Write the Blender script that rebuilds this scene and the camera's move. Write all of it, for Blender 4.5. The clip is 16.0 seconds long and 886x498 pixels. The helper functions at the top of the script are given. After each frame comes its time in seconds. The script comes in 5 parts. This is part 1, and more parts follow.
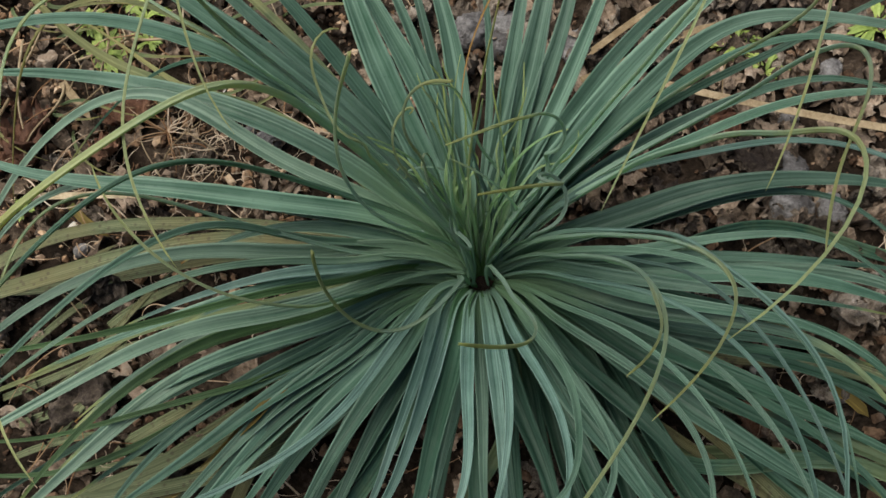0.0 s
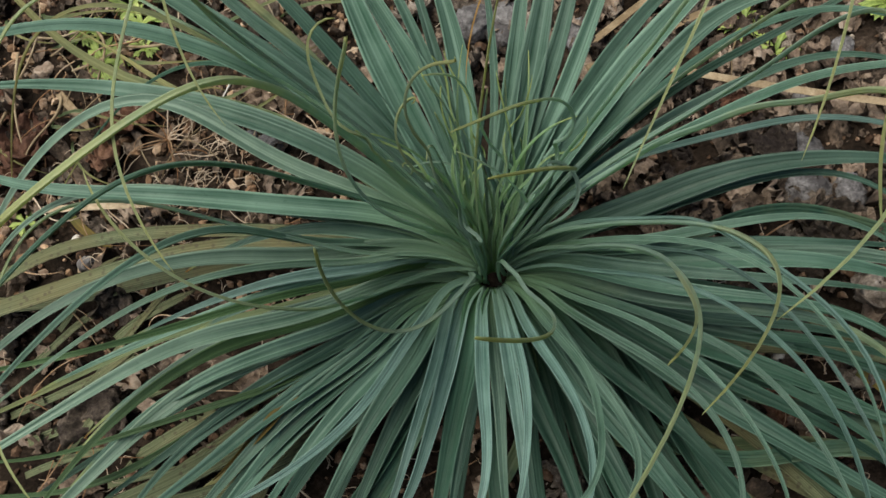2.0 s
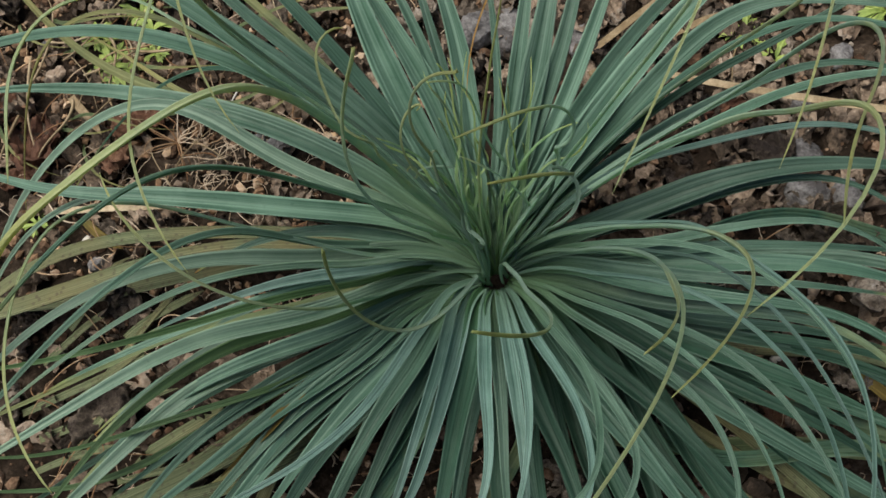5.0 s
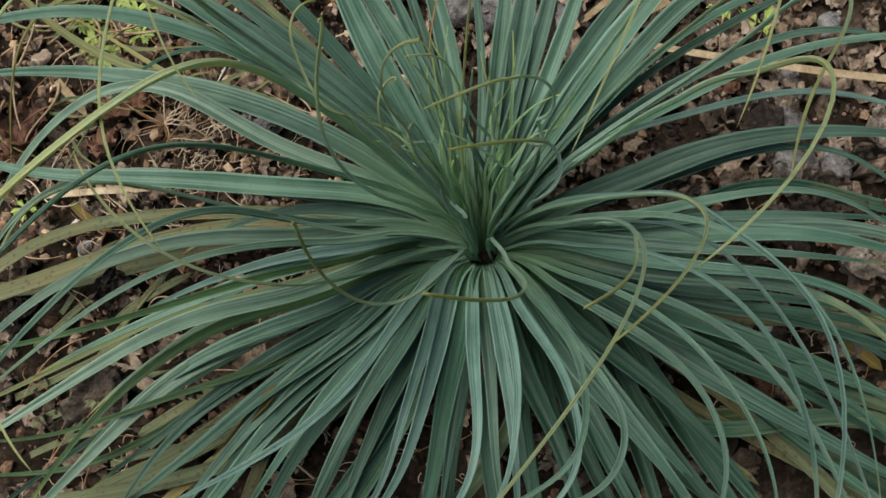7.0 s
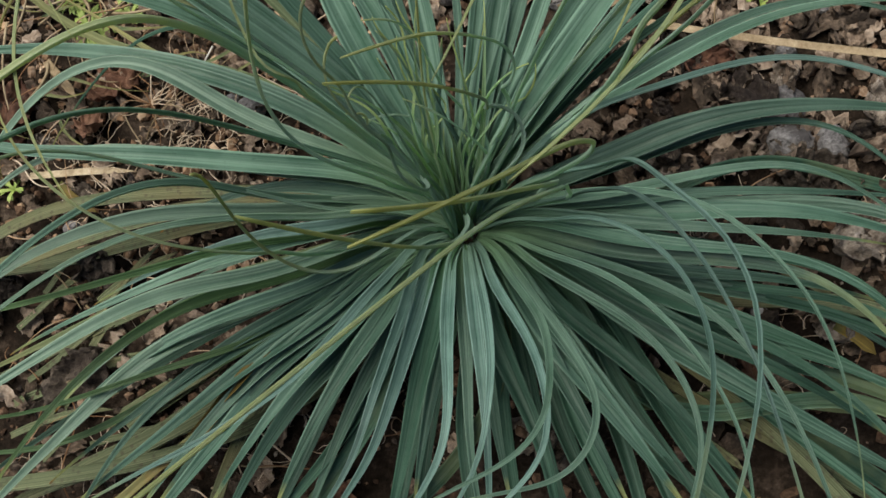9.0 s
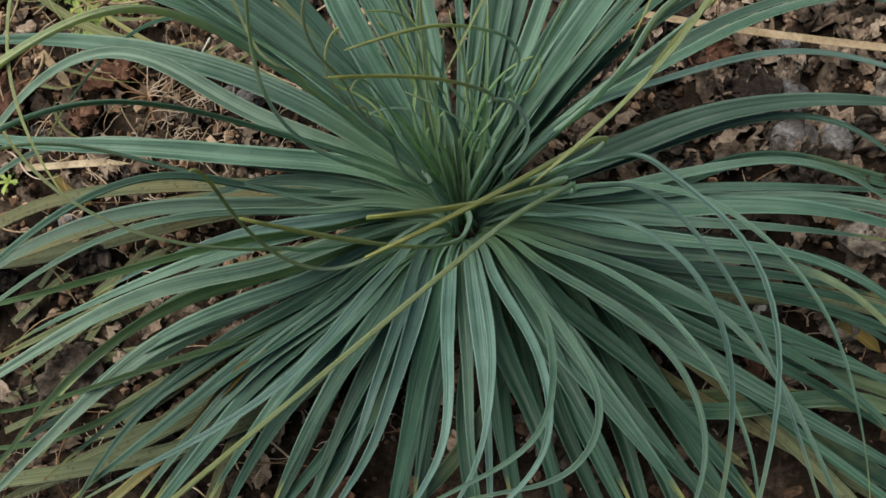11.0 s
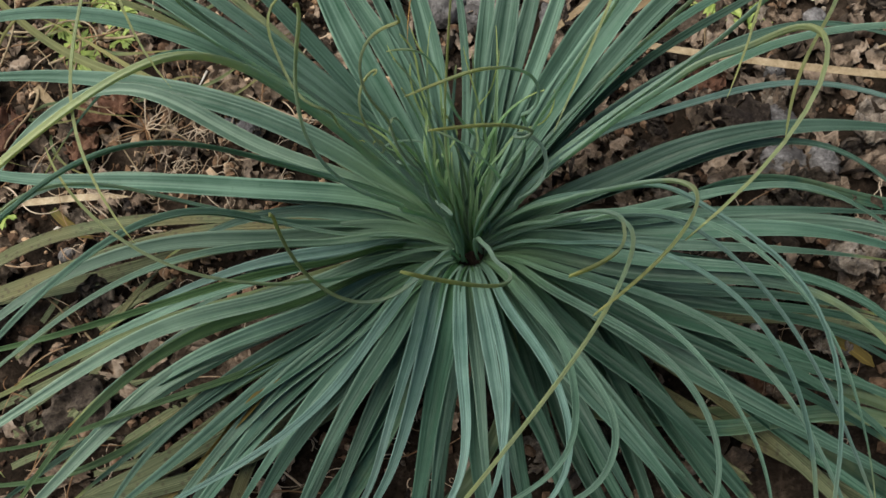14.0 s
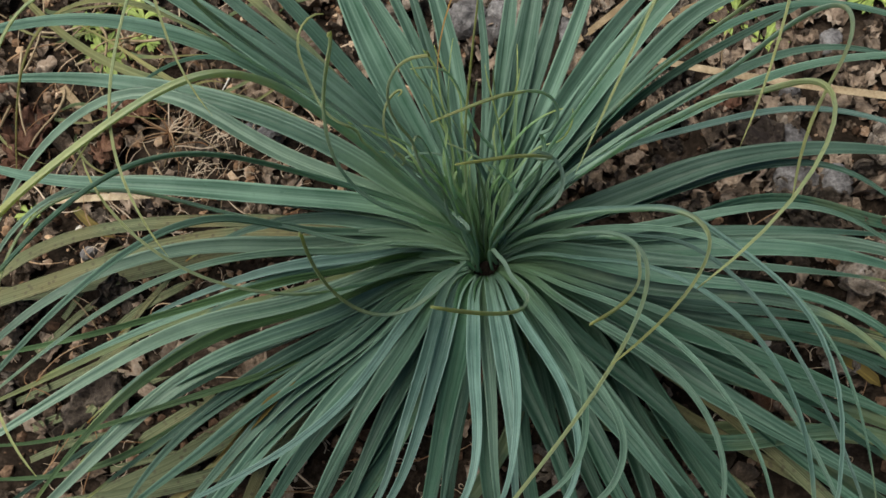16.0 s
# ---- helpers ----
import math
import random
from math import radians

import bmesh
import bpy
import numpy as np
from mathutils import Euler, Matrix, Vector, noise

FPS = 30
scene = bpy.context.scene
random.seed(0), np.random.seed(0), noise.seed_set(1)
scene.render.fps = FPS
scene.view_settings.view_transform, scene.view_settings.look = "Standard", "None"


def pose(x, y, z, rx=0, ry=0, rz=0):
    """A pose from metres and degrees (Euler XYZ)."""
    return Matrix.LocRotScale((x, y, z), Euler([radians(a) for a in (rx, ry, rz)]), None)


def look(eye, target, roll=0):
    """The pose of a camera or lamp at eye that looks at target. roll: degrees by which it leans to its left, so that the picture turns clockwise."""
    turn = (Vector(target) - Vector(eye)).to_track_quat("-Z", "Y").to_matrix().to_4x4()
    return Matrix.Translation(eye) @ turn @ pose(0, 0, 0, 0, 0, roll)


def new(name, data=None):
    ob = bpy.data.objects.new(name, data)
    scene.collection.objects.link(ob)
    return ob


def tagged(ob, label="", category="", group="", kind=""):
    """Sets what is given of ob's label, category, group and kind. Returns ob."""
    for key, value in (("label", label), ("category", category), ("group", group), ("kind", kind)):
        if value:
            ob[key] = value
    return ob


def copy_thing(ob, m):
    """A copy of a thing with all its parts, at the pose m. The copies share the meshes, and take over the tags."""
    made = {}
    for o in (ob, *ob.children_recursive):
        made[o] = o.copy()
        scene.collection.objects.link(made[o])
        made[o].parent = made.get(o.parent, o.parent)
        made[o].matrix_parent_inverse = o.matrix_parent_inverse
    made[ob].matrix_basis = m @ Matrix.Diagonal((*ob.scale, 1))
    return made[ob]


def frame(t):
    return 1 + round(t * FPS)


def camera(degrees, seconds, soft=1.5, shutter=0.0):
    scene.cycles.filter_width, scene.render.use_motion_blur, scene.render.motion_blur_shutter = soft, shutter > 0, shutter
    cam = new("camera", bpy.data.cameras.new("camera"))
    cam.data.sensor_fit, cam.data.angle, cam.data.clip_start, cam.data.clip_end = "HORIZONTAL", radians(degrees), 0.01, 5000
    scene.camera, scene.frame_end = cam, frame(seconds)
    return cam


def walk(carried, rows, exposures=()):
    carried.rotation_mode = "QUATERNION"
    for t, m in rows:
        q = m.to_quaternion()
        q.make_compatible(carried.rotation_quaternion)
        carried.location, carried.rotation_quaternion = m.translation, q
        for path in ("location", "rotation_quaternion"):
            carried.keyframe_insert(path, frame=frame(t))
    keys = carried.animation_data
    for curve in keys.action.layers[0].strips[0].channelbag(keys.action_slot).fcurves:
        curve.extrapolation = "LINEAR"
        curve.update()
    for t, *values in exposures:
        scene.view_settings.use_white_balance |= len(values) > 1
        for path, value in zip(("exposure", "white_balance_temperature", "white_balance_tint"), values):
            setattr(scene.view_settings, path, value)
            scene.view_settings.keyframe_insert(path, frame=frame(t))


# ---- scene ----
cam = camera(48.0, 16.0, 1.6)
PATH = [
    (0, (0.0503, -0.1034, 0.3168), (-0.2748, 0.6615, -1.5024), -14.83),
    (0.5, (0.0485, -0.1015, 0.3146), (-0.2821, 0.6620, -1.5041), -15.72),
    (1, (0.0499, -0.1020, 0.3122), (-0.2815, 0.6607, -1.5067), -16.53),
    (1.5, (0.0484, -0.1004, 0.3109), (-0.2843, 0.6540, -1.5112), -17.44),
    (2, (0.0491, -0.1016, 0.3095), (-0.2947, 0.6628, -1.5064), -18.24),
    (2.5, (0.0482, -0.1014, 0.3083), (-0.2950, 0.6665, -1.5063), -17.98),
    (3, (0.0494, -0.1012, 0.3072), (-0.3004, 0.6587, -1.5094), -18.69),
    (5.5, (0.0514, -0.1045, 0.3167), (-0.3060, 0.6650, -1.4944), -18.59),
    (6, (0.0541, -0.1047, 0.3174), (-0.3028, 0.6481, -1.5008), -19.57),
    (6.5, (0.0536, -0.1055, 0.3161), (-0.2976, 0.6412, -1.5058), -19.84),
    (7, (0.0545, -0.1048, 0.3133), (-0.2988, 0.6292, -1.5133), -20.36),
    (7.5, (0.0588, -0.1041, 0.3104), (-0.3167, 0.6178, -1.5166), -21.89),
    (8, (0.0569, -0.1041, 0.3091), (-0.3083, 0.6075, -1.5240), -21.79),
    (8.5, (0.0586, -0.1053, 0.3085), (-0.3129, 0.6141, -1.5203), -21.57),
    (9, (0.0689, -0.1055, 0.3027), (-0.3446, 0.6149, -1.5167), -23.97),
    (11.5, (0.0647, -0.1030, 0.2985), (-0.3308, 0.5919, -1.5347), -23.35),
    (12, (0.0625, -0.1027, 0.2968), (-0.3247, 0.5739, -1.5451), -22.67),
    (12.5, (0.0633, -0.1038, 0.2991), (-0.3265, 0.5795, -1.5397), -25.65),
    (13, (0.0609, -0.1043, 0.3044), (-0.3072, 0.6175, -1.5241), -23.59),
    (13.5, (0.0571, -0.1040, 0.3078), (-0.2921, 0.6406, -1.5153), -21.25),
    (14, (0.0547, -0.1056, 0.3087), (-0.2770, 0.6483, -1.5139), -19.37),
    (14.5, (0.0542, -0.1044, 0.3075), (-0.2707, 0.6425, -1.5191), -18.74),
    (15, (0.0539, -0.1043, 0.3055), (-0.2739, 0.6392, -1.5220), -17.98),
    (15.5, (0.0549, -0.1057, 0.3076), (-0.2878, 0.6463, -1.5136), -17.20),
    (16, (0.0541, -0.1051, 0.3151), (-0.2996, 0.6461, -1.5043), -19.18),
]
walk(cam, [(t, look(eye, target, roll)) for t, eye, target, roll in PATH], [(0, -0.18), (3.2, -0.18), (5.5, -0.13), (9, -0.13), (12, -0.16), (13, -0.16), (14.5, -0.11), (16, -0.11)])

# ---- world and light: an even, bright but sunless sky ----
SUN_EL, SUN_AZ = 70.0, 285.0
world = bpy.data.worlds.new("sky")
scene.world = world
world.use_nodes = True
wn = world.node_tree.nodes
sky = wn.new("ShaderNodeTexSky")
sky.sky_type = "NISHITA"
sky.sun_disc = False
sky.sun_elevation, sky.sun_rotation = radians(SUN_EL), radians(SUN_AZ)
sky.dust_density, sky.air_density = 4.0, 1.0
wn["Background"].inputs["Strength"].default_value = 0.090
world.node_tree.links.new(sky.outputs[0], wn["Background"].inputs["Color"])
sun = new("sun", bpy.data.lights.new("sun", "SUN"))
sun.data.energy, sun.data.angle, sun.data.color = 4.8, radians(56), (1.0, 0.94, 0.83)
sun_way = Vector((math.sin(radians(SUN_AZ)) * math.cos(radians(SUN_EL)), math.cos(radians(SUN_AZ)) * math.cos(radians(SUN_EL)), math.sin(radians(SUN_EL))))
sun.matrix_world = look(sun_way * 3, (0, 0, 0))


# ---- materials ----
def material(name, rough=0.6, spec=0.4):
    m = bpy.data.materials.new(name)
    m.use_nodes = True
    b = m.node_tree.nodes["Principled BSDF"]
    b.inputs["Roughness"].default_value = rough
    b.inputs["Specular IOR Level"].default_value = spec
    return m, m.node_tree, b


def node(tree, kind, **values):
    n = tree.nodes.new(kind)
    for key, value in values.items():
        n.inputs[key.replace("_", " ")].default_value = value
    return n


def ramp(tree, fac, *stops):
    n = tree.nodes.new("ShaderNodeValToRGB")
    e = n.color_ramp.elements
    while len(e) < len(stops):
        e.new(0.5)
    for el, (pos, col) in zip(e, stops):
        el.position, el.color = pos, (*col, 1) if len(col) == 3 else col
    tree.links.new(fac, n.inputs["Fac"])
    return n.outputs["Color"]


def mixed(tree, fac, a, b, how="MIX"):
    n = tree.nodes.new("ShaderNodeMix")
    n.data_type, n.blend_type = "RGBA", how
    for value, slot in ((fac, 0), (a, 6), (b, 7)):
        if isinstance(value, (int, float)):
            n.inputs[slot].default_value = value
        elif isinstance(value, tuple):
            n.inputs[slot].default_value = (*value, 1)
        else:
            tree.links.new(value, n.inputs[slot])
    return n.outputs[2]


def maths(tree, how, a, b=0.0, c=0.0):
    n = tree.nodes.new("ShaderNodeMath")
    n.operation = how
    for slot, value in enumerate((a, b, c)):
        if isinstance(value, (int, float)):
            n.inputs[slot].default_value = value
        else:
            tree.links.new(value, n.inputs[slot])
    return n.outputs[0]


def bump(tree, shader, height, strength, distance):
    n = node(tree, "ShaderNodeBump", Strength=strength, Distance=distance)
    tree.links.new(height, n.inputs["Height"])
    tree.links.new(n.outputs[0], shader.inputs["Normal"])


def blade_material(name, deep, pale, base, tip_near, tip_end, rough):
    """A grass-like blade: fine long nerves across its width, greener at the foot, yellowing towards a dry tip."""
    m, t, b = material(name, rough, 0.35)
    uv = t.nodes.new("ShaderNodeUVMap")
    uv.uv_map = "blade"
    info = t.nodes.new("ShaderNodeObjectInfo")
    sep = t.nodes.new("ShaderNodeSeparateXYZ")
    t.links.new(uv.outputs[0], sep.inputs[0])
    comb = t.nodes.new("ShaderNodeCombineXYZ")
    t.links.new(maths(t, "MULTIPLY", sep.outputs[0], 9.0), comb.inputs[0])
    t.links.new(maths(t, "MULTIPLY", sep.outputs[1], 1.6), comb.inputs[1])
    t.links.new(maths(t, "MULTIPLY", info.outputs["Random"], 60.0), comb.inputs[2])
    nerves = node(t, "ShaderNodeTexNoise", Scale=1.0, Detail=2.0, Roughness=0.5)
    t.links.new(comb.outputs[0], nerves.inputs["Vector"])
    geo = t.nodes.new("ShaderNodeTexCoord")
    blot = node(t, "ShaderNodeTexNoise", Scale=55.0, Detail=4.0, Roughness=0.6)
    t.links.new(geo.outputs["Object"], blot.inputs["Vector"])
    speck = node(t, "ShaderNodeTexNoise", Scale=900.0, Detail=3.0)
    t.links.new(geo.outputs["Object"], speck.inputs["Vector"])
    def tone(k):
        return tuple(x * (1 - k) + y * k for x, y in zip(deep, pale))

    col = ramp(t, nerves.outputs["Fac"], (0.30, tone(0.02)), (0.44, tone(0.22)), (0.56, tone(0.42)), (0.66, tone(0.80)), (0.76, tone(0.95)))
    rim = maths(t, "ABSOLUTE", maths(t, "MULTIPLY_ADD", sep.outputs[0], 2.0, -1.0))
    col = mixed(t, ramp(t, rim, (0.80, (0, 0, 0)), (0.96, (0.75, 0.75, 0.75))), col, tuple(x * 1.08 for x in pale))
    bloom = maths(t, "MULTIPLY", ramp(t, blot.outputs["Fac"], (0.4, (0, 0, 0)), (0.66, (1, 1, 1))), 0.28)
    col = mixed(t, bloom, col, tuple(x * 1.15 for x in pale))
    own = maths(t, "MULTIPLY_ADD", info.outputs["Random"], 0.52, 0.74)
    shade = t.nodes.new("ShaderNodeCombineColor")
    for k in range(3):
        t.links.new(own, shade.inputs[k])
    col = mixed(t, 1.0, col, shade.outputs[0], "MULTIPLY")
    foot = ramp(t, sep.outputs[1], (0.0, (0.8, 0.8, 0.8)), (0.24, (0, 0, 0)))
    col = mixed(t, foot, col, base)
    old = t.nodes.new("ShaderNodeAttribute")
    old.attribute_name = "yellowing"
    age = maths(t, "ADD", old.outputs["Fac"], maths(t, "MULTIPLY", maths(t, "SUBTRACT", blot.outputs["Fac"], 0.5), 0.5))
    col = mixed(t, ramp(t, age, (0.12, (0, 0, 0)), (0.5, (0.9, 0.9, 0.9))), col, tip_near)
    col = mixed(t, ramp(t, age, (0.78, (0, 0, 0)), (0.95, (1, 1, 1))), col, tip_end)
    col = mixed(t, maths(t, "MULTIPLY", ramp(t, speck.outputs["Fac"], (0.62, (0, 0, 0)), (0.75, (1, 1, 1))), 0.25), col, tuple(x * 0.5 for x in deep))
    t.links.new(col, b.inputs["Base Color"])
    height = maths(t, "ADD", nerves.outputs["Fac"], maths(t, "MULTIPLY", speck.outputs["Fac"], 0.12))
    bump(t, b, height, 0.8, 0.0007)
    thin = t.nodes.new("ShaderNodeBsdfTranslucent")
    t.links.new(mixed(t, 1.0, col, (1.0, 1.0, 0.55), "MULTIPLY"), thin.inputs["Color"])
    mix = t.nodes.new("ShaderNodeMixShader")
    mix.inputs[0].default_value = 0.42
    t.links.new(b.outputs[0], mix.inputs[1])
    t.links.new(thin.outputs[0], mix.inputs[2])
    t.links.new(mix.outputs[0], t.nodes["Material Output"].inputs["Surface"])
    return m


LEAF = blade_material("glaucous leaf", (0.051, 0.128, 0.083), (0.262, 0.422, 0.336), (0.270, 0.460, 0.240), (0.43, 0.50, 0.22), (0.46, 0.27, 0.09), 0.36)
# waxy bloom, made paler and bluer to paint in the sheen of the sky
WAXY_SHEEN = blade_material("waxy leaf, sky sheen in colour", (0.064, 0.148, 0.118), (0.288, 0.455, 0.418), (0.260, 0.430, 0.310), (0.43, 0.50, 0.22), (0.46, 0.27, 0.09), 0.34)
# greener old leaf, darkened further to paint the shade under and before the rosette
LOWER_SHADED = blade_material("older lower leaf, shade in colour", (0.022, 0.074, 0.045), (0.092, 0.198, 0.140), (0.085, 0.195, 0.072), (0.32, 0.34, 0.12), (0.36, 0.24, 0.09), 0.45)
# midway in tone between the glaucous and the lower leaf
MID = blade_material("mid-toned leaf", (0.038, 0.108, 0.071), (0.184, 0.325, 0.250), (0.210, 0.390, 0.180), (0.38, 0.42, 0.17), (0.40, 0.25, 0.09), 0.40)
PALE = blade_material("pale outer leaf", (0.094, 0.190, 0.134), (0.380, 0.540, 0.428), (0.230, 0.400, 0.240), (0.50, 0.58, 0.30), (0.46, 0.27, 0.09), 0.36)
FRESH = blade_material("green lower leaf", (0.048, 0.112, 0.040), (0.150, 0.262, 0.118), (0.130, 0.270, 0.080), (0.36, 0.42, 0.14), (0.40, 0.25, 0.09), 0.40)
CURL = blade_material("curling leaf end", (0.27, 0.45, 0.345), (0.47, 0.64, 0.56), (0.22, 0.39, 0.24), (0.59, 0.62, 0.26), (0.56, 0.35, 0.12), 0.45)
YOUNG = blade_material("young leaf", (0.26, 0.47, 0.24), (0.48, 0.66, 0.42), (0.27, 0.48, 0.15), (0.66, 0.74, 0.28), (0.58, 0.50, 0.17), 0.5)
OCHRE = blade_material("ochre dying leaf", (0.10, 0.072, 0.017), (0.29, 0.220, 0.055), (0.12, 0.14, 0.04), (0.44, 0.31, 0.07), (0.30, 0.15, 0.05), 0.6)
OLD = blade_material("ageing leaf", (0.10, 0.15, 0.07), (0.24, 0.31, 0.16), (0.12, 0.17, 0.06), (0.42, 0.40, 0.17), (0.46, 0.34, 0.16), 0.6)


def withered_material():
    m, t, b = material("withered blade", 0.75, 0.25)
    uv = t.nodes.new("ShaderNodeUVMap")
    uv.uv_map = "blade"
    info = t.nodes.new("ShaderNodeObjectInfo")
    mp = t.nodes.new("ShaderNodeMapping")
    mp.inputs["Scale"].default_value = (13, 1.6, 1)
    t.links.new(uv.outputs[0], mp.inputs["Vector"])
    nerves = node(t, "ShaderNodeTexNoise", Scale=1.0, Detail=3.0)
    t.links.new(mp.outputs[0], nerves.inputs["Vector"])
    geo = t.nodes.new("ShaderNodeTexCoord")
    spots = node(t, "ShaderNodeTexVoronoi", Scale=420.0)
    t.links.new(geo.outputs["Object"], spots.inputs["Vector"])
    patch = node(t, "ShaderNodeTexNoise", Scale=38.0, Detail=3.0)
    t.links.new(geo.outputs["Object"], patch.inputs["Vector"])
    col = ramp(t, nerves.outputs["Fac"], (0.35, (0.055, 0.072, 0.036)), (0.55, (0.13, 0.155, 0.080)), (0.7, (0.28, 0.30, 0.17)))
    col = mixed(t, ramp(t, patch.outputs["Fac"], (0.44, (0, 0, 0)), (0.64, (0.4, 0.4, 0.4))), col, (0.17, 0.125, 0.05))
    col = mixed(t, maths(t, "MULTIPLY", ramp(t, spots.outputs["Distance"], (0.2, (1, 1, 1)), (0.34, (0, 0, 0))), 0.6), col, (0.07, 0.06, 0.04))
    t.links.new(col, b.inputs["Base Color"])
    bump(t, b, nerves.outputs["Fac"], 0.8, 0.0006)
    return m


WITHERED = withered_material()


def earthy(name, stops, scale, rough, spec=0.2, fine=700.0, depth=0.0012, own=0.0):
    """Crumbly matter: two scales of mottling and a rough relief; own: how much single things differ."""
    m, t, b = material(name, rough, spec)
    geo = t.nodes.new("ShaderNodeTexCoord")
    info = t.nodes.new("ShaderNodeObjectInfo")
    big = node(t, "ShaderNodeTexNoise", Scale=scale, Detail=6.0, Roughness=0.62)
    small = node(t, "ShaderNodeTexNoise", Scale=fine, Detail=5.0, Roughness=0.65)
    place = t.nodes.new("ShaderNodeVectorMath")
    place.operation = "ADD"
    t.links.new(geo.outputs["Object"], place.inputs[0])
    t.links.new(info.outputs["Random"], place.inputs[1])
    for n in (big, small):
        t.links.new(place.outputs[0], n.inputs["Vector"])
    fac = maths(t, "ADD", maths(t, "MULTIPLY", big.outputs["Fac"], 0.62), maths(t, "MULTIPLY", small.outputs["Fac"], 0.38))
    if own:
        fac = maths(t, "ADD", fac, maths(t, "MULTIPLY", maths(t, "SUBTRACT", info.outputs["Random"], 0.5), own))
    island = t.nodes.new("ShaderNodeNewGeometry")
    fac = maths(t, "ADD", fac, maths(t, "MULTIPLY", maths(t, "SUBTRACT", island.outputs["Random Per Island"], 0.5), 0.32))
    t.links.new(ramp(t, fac, *stops), b.inputs["Base Color"])
    bump(t, b, maths(t, "ADD", big.outputs["Fac"], maths(t, "MULTIPLY", small.outputs["Fac"], 0.5)), 0.9, depth)
    return m


SOIL = earthy("soil", ((0.36, (0.008, 0.006, 0.004)), (0.48, (0.024, 0.017, 0.012)), (0.58, (0.062, 0.046, 0.034)), (0.70, (0.20, 0.16, 0.12))), 60, 0.95, 0.1, 520, 0.004)
CRUMB = earthy("soil crumbs", ((0.3, (0.023, 0.016, 0.012)), (0.46, (0.095, 0.058, 0.037)), (0.6, (0.210, 0.138, 0.090)), (0.76, (0.414, 0.331, 0.253))), 90, 0.95, 0.1, 800, 0.0012)
CLOD = earthy("dry clods", ((0.3, (0.120, 0.075, 0.045)), (0.47, (0.330, 0.211, 0.128)), (0.62, (0.525, 0.377, 0.243)), (0.76, (0.666, 0.550, 0.420))), 90, 0.95, 0.1, 800, 0.0012)
LITTER = earthy("dead leaf", ((0.30, (0.023, 0.017, 0.012)), (0.44, (0.079, 0.060, 0.045)), (0.56, (0.195, 0.145, 0.106)), (0.70, (0.397, 0.313, 0.239)), (0.85, (0.520, 0.450, 0.375))), 130, 0.8, 0.25, 800, 0.003, 0.40)
DEAD = earthy("crumpled dead leaf", ((0.34, (0.017, 0.012, 0.010)), (0.46, (0.067, 0.054, 0.042)), (0.57, (0.141, 0.115, 0.091)), (0.69, (0.298, 0.259, 0.216)), (0.82, (0.528, 0.469, 0.420))), 2.4, 0.8, 0.25, 15, 0.0012, 0.30)
RUSSET = earthy("russet dead leaf", ((0.3, (0.050, 0.022, 0.014)), (0.5, (0.125, 0.060, 0.036)), (0.7, (0.27, 0.16, 0.10))), 2.5, 0.75, 0.3, 15, 0.001, 0.2)
STONE = earthy("grey stone", ((0.34, (0.09, 0.085, 0.085)), (0.46, (0.21, 0.205, 0.205)), (0.58, (0.36, 0.355, 0.355)), (0.72, (0.56, 0.55, 0.54))), 150, 0.9, 0.2, 900, 0.003, 0.15)
TAN_STONE = earthy("tan stone", ((0.34, (0.10, 0.075, 0.055)), (0.5, (0.24, 0.195, 0.15)), (0.68, (0.45, 0.39, 0.32))), 110, 0.9, 0.2, 900, 0.003, 0.15)
STRAW = earthy("straw", ((0.3, (0.18, 0.13, 0.07)), (0.5, (0.34, 0.27, 0.17)), (0.7, (0.55, 0.47, 0.33))), 160, 0.7, 0.3, 900, 0.0006, 0.3)
ROOT = earthy("dry rootlet", ((0.3, (0.20, 0.11, 0.055)), (0.5, (0.36, 0.24, 0.14)), (0.7, (0.60, 0.50, 0.38))), 150, 0.8, 0.2, 900, 0.0002, 0.5)
WEED = earthy("weed leaf", ((0.3, (0.14, 0.21, 0.045)), (0.5, (0.28, 0.37, 0.09)), (0.7, (0.46, 0.52, 0.19))), 120, 0.55, 0.35, 700, 0.0004, 0.2)
SHELL = earthy("white shell", ((0.3, (0.45, 0.43, 0.38)), (0.6, (0.75, 0.73, 0.68))), 200, 0.5, 0.4, 900, 0.0003)


# ---- building helpers ----
def mesh_object(name, bm, mat, parent=None, label="", smooth=True):
    data = bpy.data.meshes.new(name)
    bm.to_mesh(data)
    bm.free()
    data.materials.append(mat)
    for f in data.polygons:
        f.use_smooth = smooth
    ob = new(name, data)
    if parent:
        ob.parent = parent
    return tagged(ob, label)


def glide(values, n):
    """n values at even steps along a smooth line through the given ones."""
    v = np.array(values, float)
    k = len(v) - 1
    m = np.concatenate(([v[1] - v[0]], (v[2:] - v[:-2]) / 2, [v[-1] - v[-2]]))
    s = (np.arange(n) + 0.5) / n
    i = np.minimum((s * k).astype(int), k - 1)
    u = s * k - i
    return (2 * u**3 - 3 * u**2 + 1) * v[i] + (u**3 - 2 * u**2 + u) * m[i] + (3 * u**2 - 2 * u**3) * v[i + 1] + (u**3 - u**2) * m[i + 1]


ACROSS = 9


